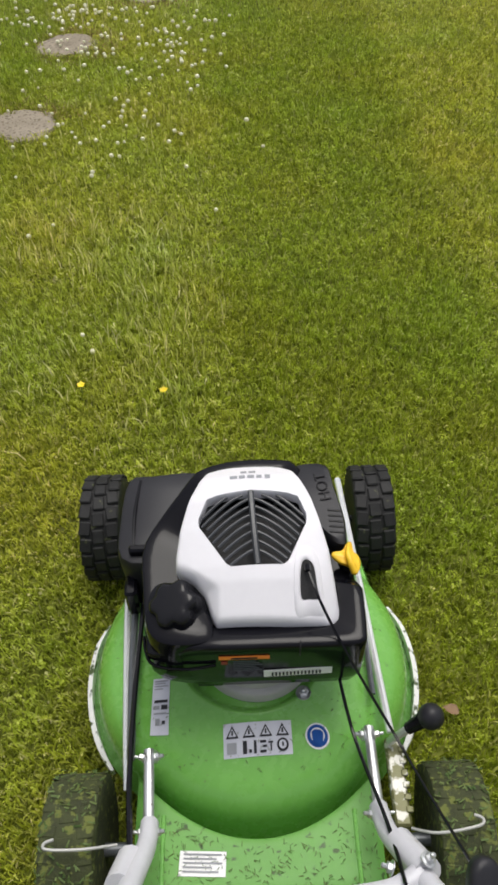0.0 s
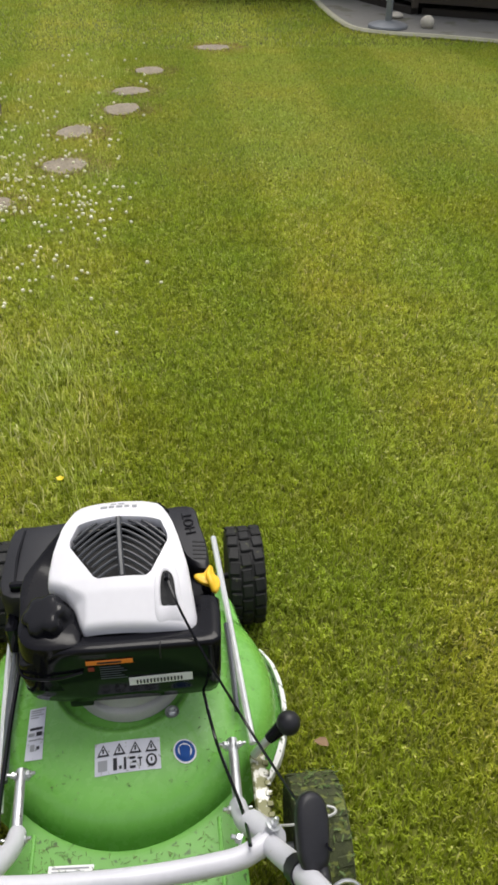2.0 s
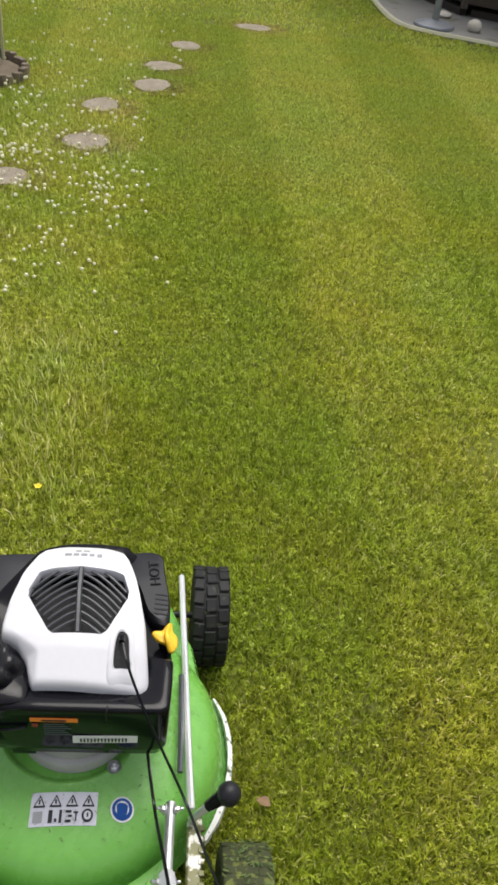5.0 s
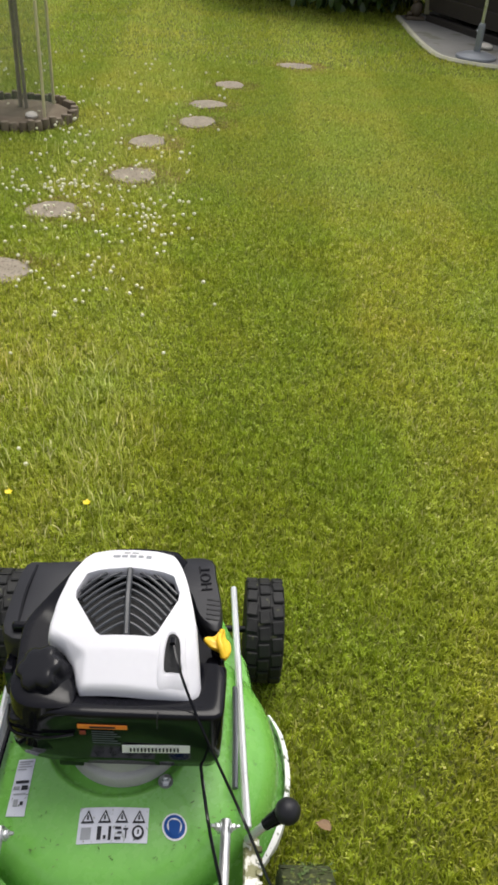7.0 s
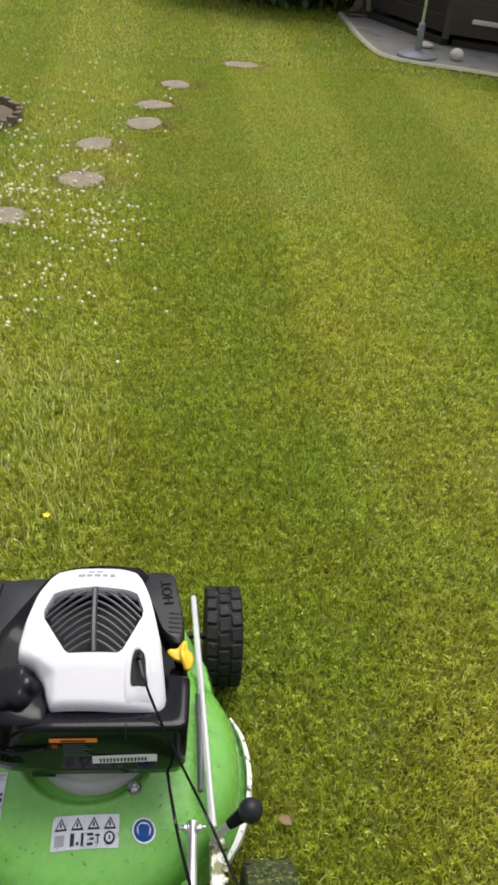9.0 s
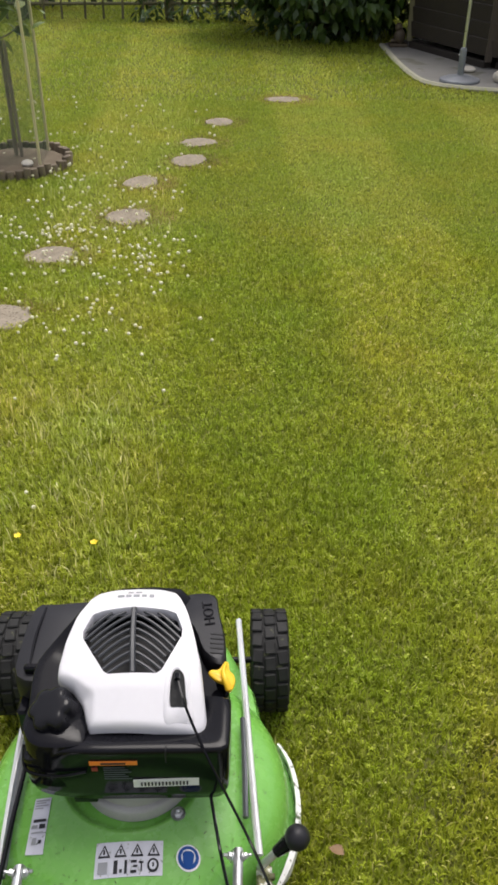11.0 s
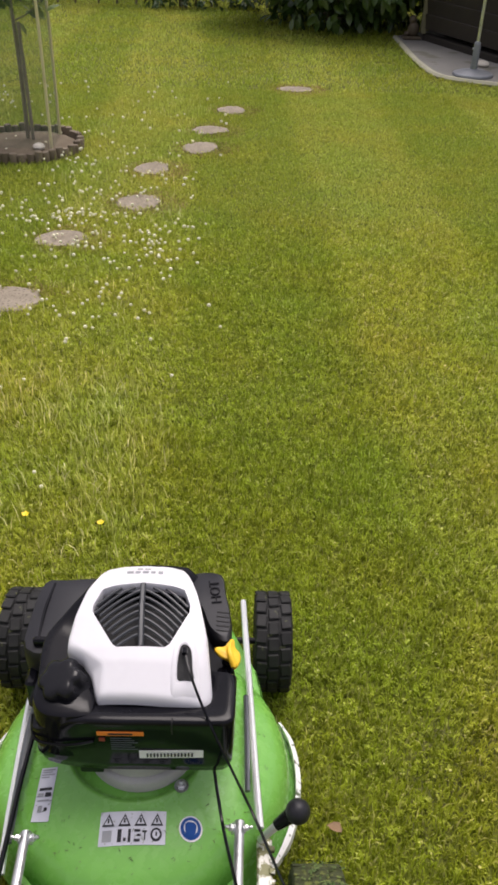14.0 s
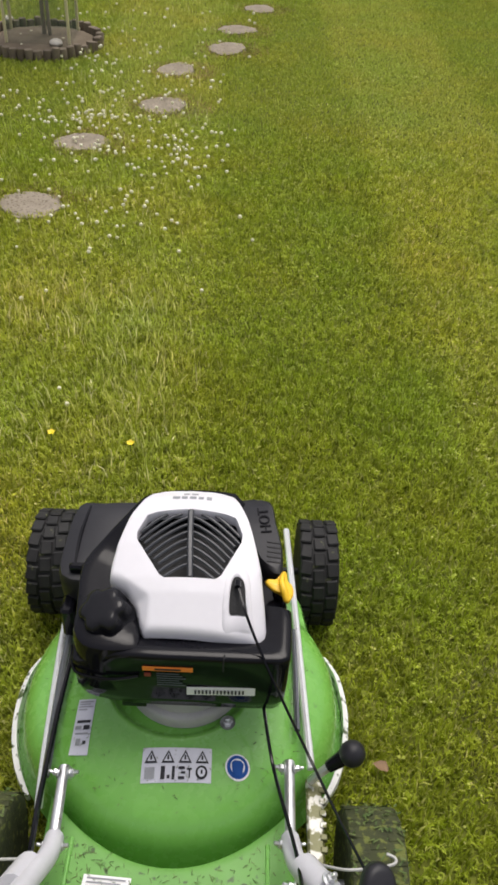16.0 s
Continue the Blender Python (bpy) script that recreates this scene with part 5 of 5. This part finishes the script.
    put("pale_rail", moved(rbox(1.3, 0.03, 0.035, 0.006), pose(B.x + dr.x * 0.85, B.y + dr.y * 0.85, 0.20, 0, 0, -29) @ pose(0, -0.035, 0)), PALE_STONE, shed, "pale painted rail")

    # parasol stand
    ps = thing("parasol_stand", "grey metal stand with a slim pole on the concrete slab", "parasol stand", at=(1.92, 5.76, 0.026))
    put("base", revolve([(0.15, 0.0), (0.155, 0.008), (0.15, 0.02), (0.11, 0.034), (0.05, 0.045), (0.03, 0.05)], 36), METAL_GREY, ps, "round grey base")
    put("socket", revolve([(0.026, 0.045), (0.026, 0.22), (0.022, 0.235), (0.015, 0.24)], 16), METAL_GREY, ps)
    put("pole", tube([(0, 0, 0.2), (0, 0, 1.75)], 0.0125, 10), ZINC, ps, "slim metal pole")
    bolt(ps, (-0.026, -0.004, 0.19), 0.007, (-1, 0, 0), "clamp_screw")
    # ball-like stone and small things on the slab
    r = ball(0.055, 14, 9, 0.85)
    vs = [Vector(v) * (1 + 0.10 * noise.noise(Vector(v) * 25)) for v in r[0]]
    tagged(put("rock", (vs, r[1]), PALE_STONE, None, m=pose(2.22, 5.72, 0.066)), "rounded pale rock on the concrete slab", "rock")
    r = ball(0.07, 10, 7, 0.35)
    vs = [Vector(v) * (1 + 0.2 * noise.noise(Vector(v) * 18)) for v in r[0]]
    tagged(put("rock", (vs, r[1]), PALE_STONE, None, m=pose(2.08, 6.15, 0.044)), "flat pale rock beside the shed wall", "rock")
    orn = join(moved(rbox(0.17, 0.12, 0.03, 0.008), pose(0, 0, 0)), moved(ball(0.055, 12, 8, 1.2), pose(0.01, 0, 0.085)), moved(ball(0.036, 10, 7), pose(-0.005, 0, 0.165)), moved(ball(0.03, 10, 7, 0.7), pose(-0.045, 0, 0.05)))
    tagged(put("garden_ornament", orn, TERRACOTTA, None, m=pose(1.71, 7.37, 0.026)), "small brown clay garden ornament on the slab", "ornament")


def fence():
    y0 = 9.3
    f = thing("fence", "low rustic lattice fence of weathered poles", "fence", at=(0, y0, 0))
    for x in (-3.6, -2.2, -0.55, 1.1, 2.7, 4.3):
        put("post", tube([(x, 0, -0.05), (x + 0.01, 0, 0.6), (x, 0, 1.2)], 0.05, 9), FENCE_WOOD, f, "round fence post")
    for z in (0.16, 0.42, 0.72, 1.02):
        put("rail", tube([(-4.2, -0.03, z), (0, -0.035, z + 0.015), (4.8, -0.03, z)], 0.017, 7), FENCE_WOOD, f)
    g = random.Random(9)
    pm = mesh_of("pole", *tube([(0, 0, 0.02), (0.005, 0, 0.5), (0, 0, 1.15)], 0.014, 6))
    pm.materials.append(FENCE_WOOD)
    x = -4.1
    while x < 4.7:
        part("pole", pm, None, f, "", pose(x, -0.055, 0, 0, g.uniform(-3, 3), g.uniform(0, 360)))
        x += g.uniform(0.17, 0.27)


def hedge():
    h = thing("hedge", "dark leafy hedge behind the fence", "hedge", at=(0, 10.5, 0))
    pts = []
    for i in range(9):
        pts += blob_points((-5.2 + 1.35 * i, 0.2 * (i % 2), 1.7), 1.05, 0.8, 1.9, 1000, 20 + i, 0.02, 0.4)
    part("crown", leaf_cloud("crown", pts, 0.13, 0.075, LEAF_HEDGE, 6), None, h, "dense dark leaves")["kind"] = "stuff"
    for i in range(8):
        put("trunk", tube([(-4.9 + 1.35 * i, 0, -0.02), (-4.85 + 1.35 * i, 0.05, 1.0)], (0.06, 0.03), 7), BARK, h)
    g = random.Random(21)
    for x, y, s in ((-0.75, 9.15, 0.2), (0.15, 9.2, 0.16), (-2.9, 9.2, 0.18), (-0.3, 9.1, 0.22)):
        w = thing("weed_clump", "leafy green weeds at the foot of the fence", "weeds", "weeds along the fence", at=(x, y, 0))
        part("leaves", leaf_cloud("leaves", blob_points((0, 0, s * 0.7), s, s * 0.8, s, 90, g.randrange(99), 0.01, 0.6), 0.09, 0.04, LEAF_LAUREL, 2), None, w)["kind"] = "stuff"


def flowers():
    g = random.Random(77)
    vs, fs = [], []
    spots = [(g.uniform(-1.4, -0.15), g.uniform(1.0, 4.8), g.uniform(0.1, 0.35)) for _ in range(13)]
    spots += [(g.uniform(-0.85, -0.15), g.uniform(1.4, 2.6), g.uniform(0.08, 0.22)) for _ in range(11)]
    for i in range(500):
        if g.random() < 0.8:
            cx, cy, s = spots[g.randrange(len(spots))]
            x, y = g.gauss(cx, s), g.gauss(cy, s * 1.2)
        else:
            x, y = g.uniform(-1.7, 0.15), g.uniform(0.45, 5.5)
        if x > 0.1 or y < 0.5 or (y < 1.5 and g.random() < 0.6):
            continue
        r = g.uniform(0.0042, 0.0068) * (1 + 0.12 * min(y, 4))
        h = g.uniform(0.018, 0.04)
        a = moved(ball(r, 6, 4, 0.85), pose(x, y, h))
        vs2, fs2 = a
        k = len(vs)
        vs += vs2
        fs += [tuple(q + k for q in ff) for ff in fs2]
    me = bpy.data.meshes.new("clover_flowers")
    me.from_pydata([tuple(v) for v in vs], [], fs)
    me.materials.append(PETAL)
    tagged(new("clover_flowers", me), "small white clover flowers dotted over the grass", "flowers", kind="stuff")
    for x, y in ((-0.335, 0.50), (-0.155, 0.475)):
        b = thing("buttercup", "single yellow buttercup standing in the grass", "flower", "buttercups in the lawn", at=(x, y, 0))
        put("stem", tube([(0, 0, 0), (0.003, 0, 0.035)], 0.0012, 5), LEAF_YOUNG, b)
        for i in range(5):
            a = 72 * i
            put("petal", moved(([(0, 0, 0), (0.005, 0.005, 0.002), (0, 0.010, 0.004), (-0.005, 0.005, 0.002)], [(0, 1, 2, 3)]), pose(0.003, 0, 0.035, 0, 0, a)), BUTTERCUP, b)
    lf = leaf_mesh("dry_leaf", 0.026, 0.020, 0.5, 0.2)
    tagged(part("dry_leaf", lf, DRY_LEAF, None, "", pose(0.343, -0.246, 0.02, 8, 10, 60)), "curled brown dry leaf on the grass", "leaf")


ground()
mower()
stepping_stones()
young_tree()
shed_and_pad()
bush()
fence()
hedge()
flowers()


def uncut(x, y, g):
    edge = -0.02 + 0.05 * np.sin(y * 3.1) + 0.03 * np.sin(y * 8.3)
    p = np.clip((edge - x) / 0.12, 0, 1) * (0.35 + 0.65 * (np.sin(x * 5.1 + 1.3 * np.sin(y * 2.3)) * np.sin(y * 3.7 + x) > -0.1))
    return g.uniform(0, 1, len(x)) < p * np.clip((y - 0.25) / 0.3, 0, 1)


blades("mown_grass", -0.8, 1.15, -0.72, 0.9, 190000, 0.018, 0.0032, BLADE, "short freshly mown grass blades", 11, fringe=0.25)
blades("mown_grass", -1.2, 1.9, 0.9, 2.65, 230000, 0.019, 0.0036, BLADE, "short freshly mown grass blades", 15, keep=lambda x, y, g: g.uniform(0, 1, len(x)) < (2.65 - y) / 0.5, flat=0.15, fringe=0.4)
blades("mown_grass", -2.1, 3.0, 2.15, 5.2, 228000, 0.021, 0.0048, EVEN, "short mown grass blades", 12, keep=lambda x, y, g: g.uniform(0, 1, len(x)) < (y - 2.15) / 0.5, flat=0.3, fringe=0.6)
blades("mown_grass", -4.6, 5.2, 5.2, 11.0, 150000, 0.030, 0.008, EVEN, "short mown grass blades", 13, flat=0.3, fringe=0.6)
blades("uncut_grass", -1.6, 0.05, 0.2, 4.8, 9000, 0.046, 0.0030, TALL, "longer uncut grass with pale stalks", 14, True, uncut)

blades("uncut_grass", -0.7, 0.12, 0.16, 1.2, 4600, 0.052, 0.0030, TALL, "coarse straw-coloured uncut grass", 16, True, uncut, 0.6)


def clover(x0, x1, y0, y1, count, size, seed):
    """Low rosettes of small rounded leaflets between the blades."""
    g = np.random.default_rng(seed)
    cx, cy = g.uniform(x0, x1, count), g.uniform(y0, y1, count)
    dense = np.sin(cx * 4.3 + 2 * np.sin(cy * 2.1)) * np.sin(cy * 5.2 + np.sin(cx * 3.3))
    ok = ~bare(cx, cy) & (g.uniform(-0.9, 1, count) < dense + 0.25)
    cx, cy = cx[ok], cy[ok]
    k = len(cx)
    vs, ts = [], []
    h, turn = g.uniform(0.004, 0.012, k), g.uniform(0, 2 * np.pi, k)
    for j in range(3):
        a = turn + j * 2.09
        r = size * g.uniform(0.7, 1.3, k)
        d = np.stack([np.cos(a), np.sin(a), g.normal(0, 0.2, k)], 1)
        e = np.stack([-np.sin(a), np.cos(a), g.normal(0, 0.2, k)], 1)
        c = np.stack([cx, cy, h], 1)
        quad = [c, c + d * r[:, None] * 0.6 + e * r[:, None] * 0.5, c + d * r[:, None] * 1.1, c + d * r[:, None] * 0.6 - e * r[:, None] * 0.5]
        v = np.stack(quad, 1)
        base = len(vs) and sum(len(q) for q in vs) or 0
        vs.append(v.reshape(-1, 3))
        ts.append((np.array([[0, 1, 2], [0, 2, 3]])[None] + (np.arange(k) * 4)[:, None, None] + base).reshape(-1, 3))
    me = tri_mesh("clover_leaves", np.concatenate(vs), np.concatenate(ts))
    me.materials.append(BLADE)
    tagged(new("clover_leaves", me), "low clover leaves in the lawn", "clover", kind="stuff")


clover(-0.8, 1.2, -0.72, 1.2, 7000, 0.0055, 31)
clover(-1.6, 2.2, 1.2, 3.6, 9000, 0.0075, 32)
blades("rough_grass", -9, 9, -7, 12.5, 125000, 0.035, 0.012, EVEN, "short grass of the wider lawn", 41, flat=0.3,
       keep=lambda x, y, g: ~((x > -1.1) & (x < 1.9) & (y > -0.7) & (y < 5)))


def round_stones(x, y, g):
    out = np.zeros(len(x), bool)
    for sx, sy, rx, ry in STONES:
        d = ((x - sx - 0.03) / rx) ** 2 + ((y - sy) / ry) ** 2
        out |= (d < g.uniform(1.0, 3.4, len(x)))
    return out


STRAW = grass_mat("dry_straw_blades", [(0.0, (0.20, 0.16, 0.05)), (0.5, (0.38, 0.31, 0.11)), (1.0, (0.56, 0.47, 0.22))])
blades("dry_grass", -0.95, 0.85, 1.75, 5.4, 170000, 0.016, 0.0042, STRAW, "dry straw-coloured grass round the stepping stones", 51, keep=round_stones, flat=0.2)
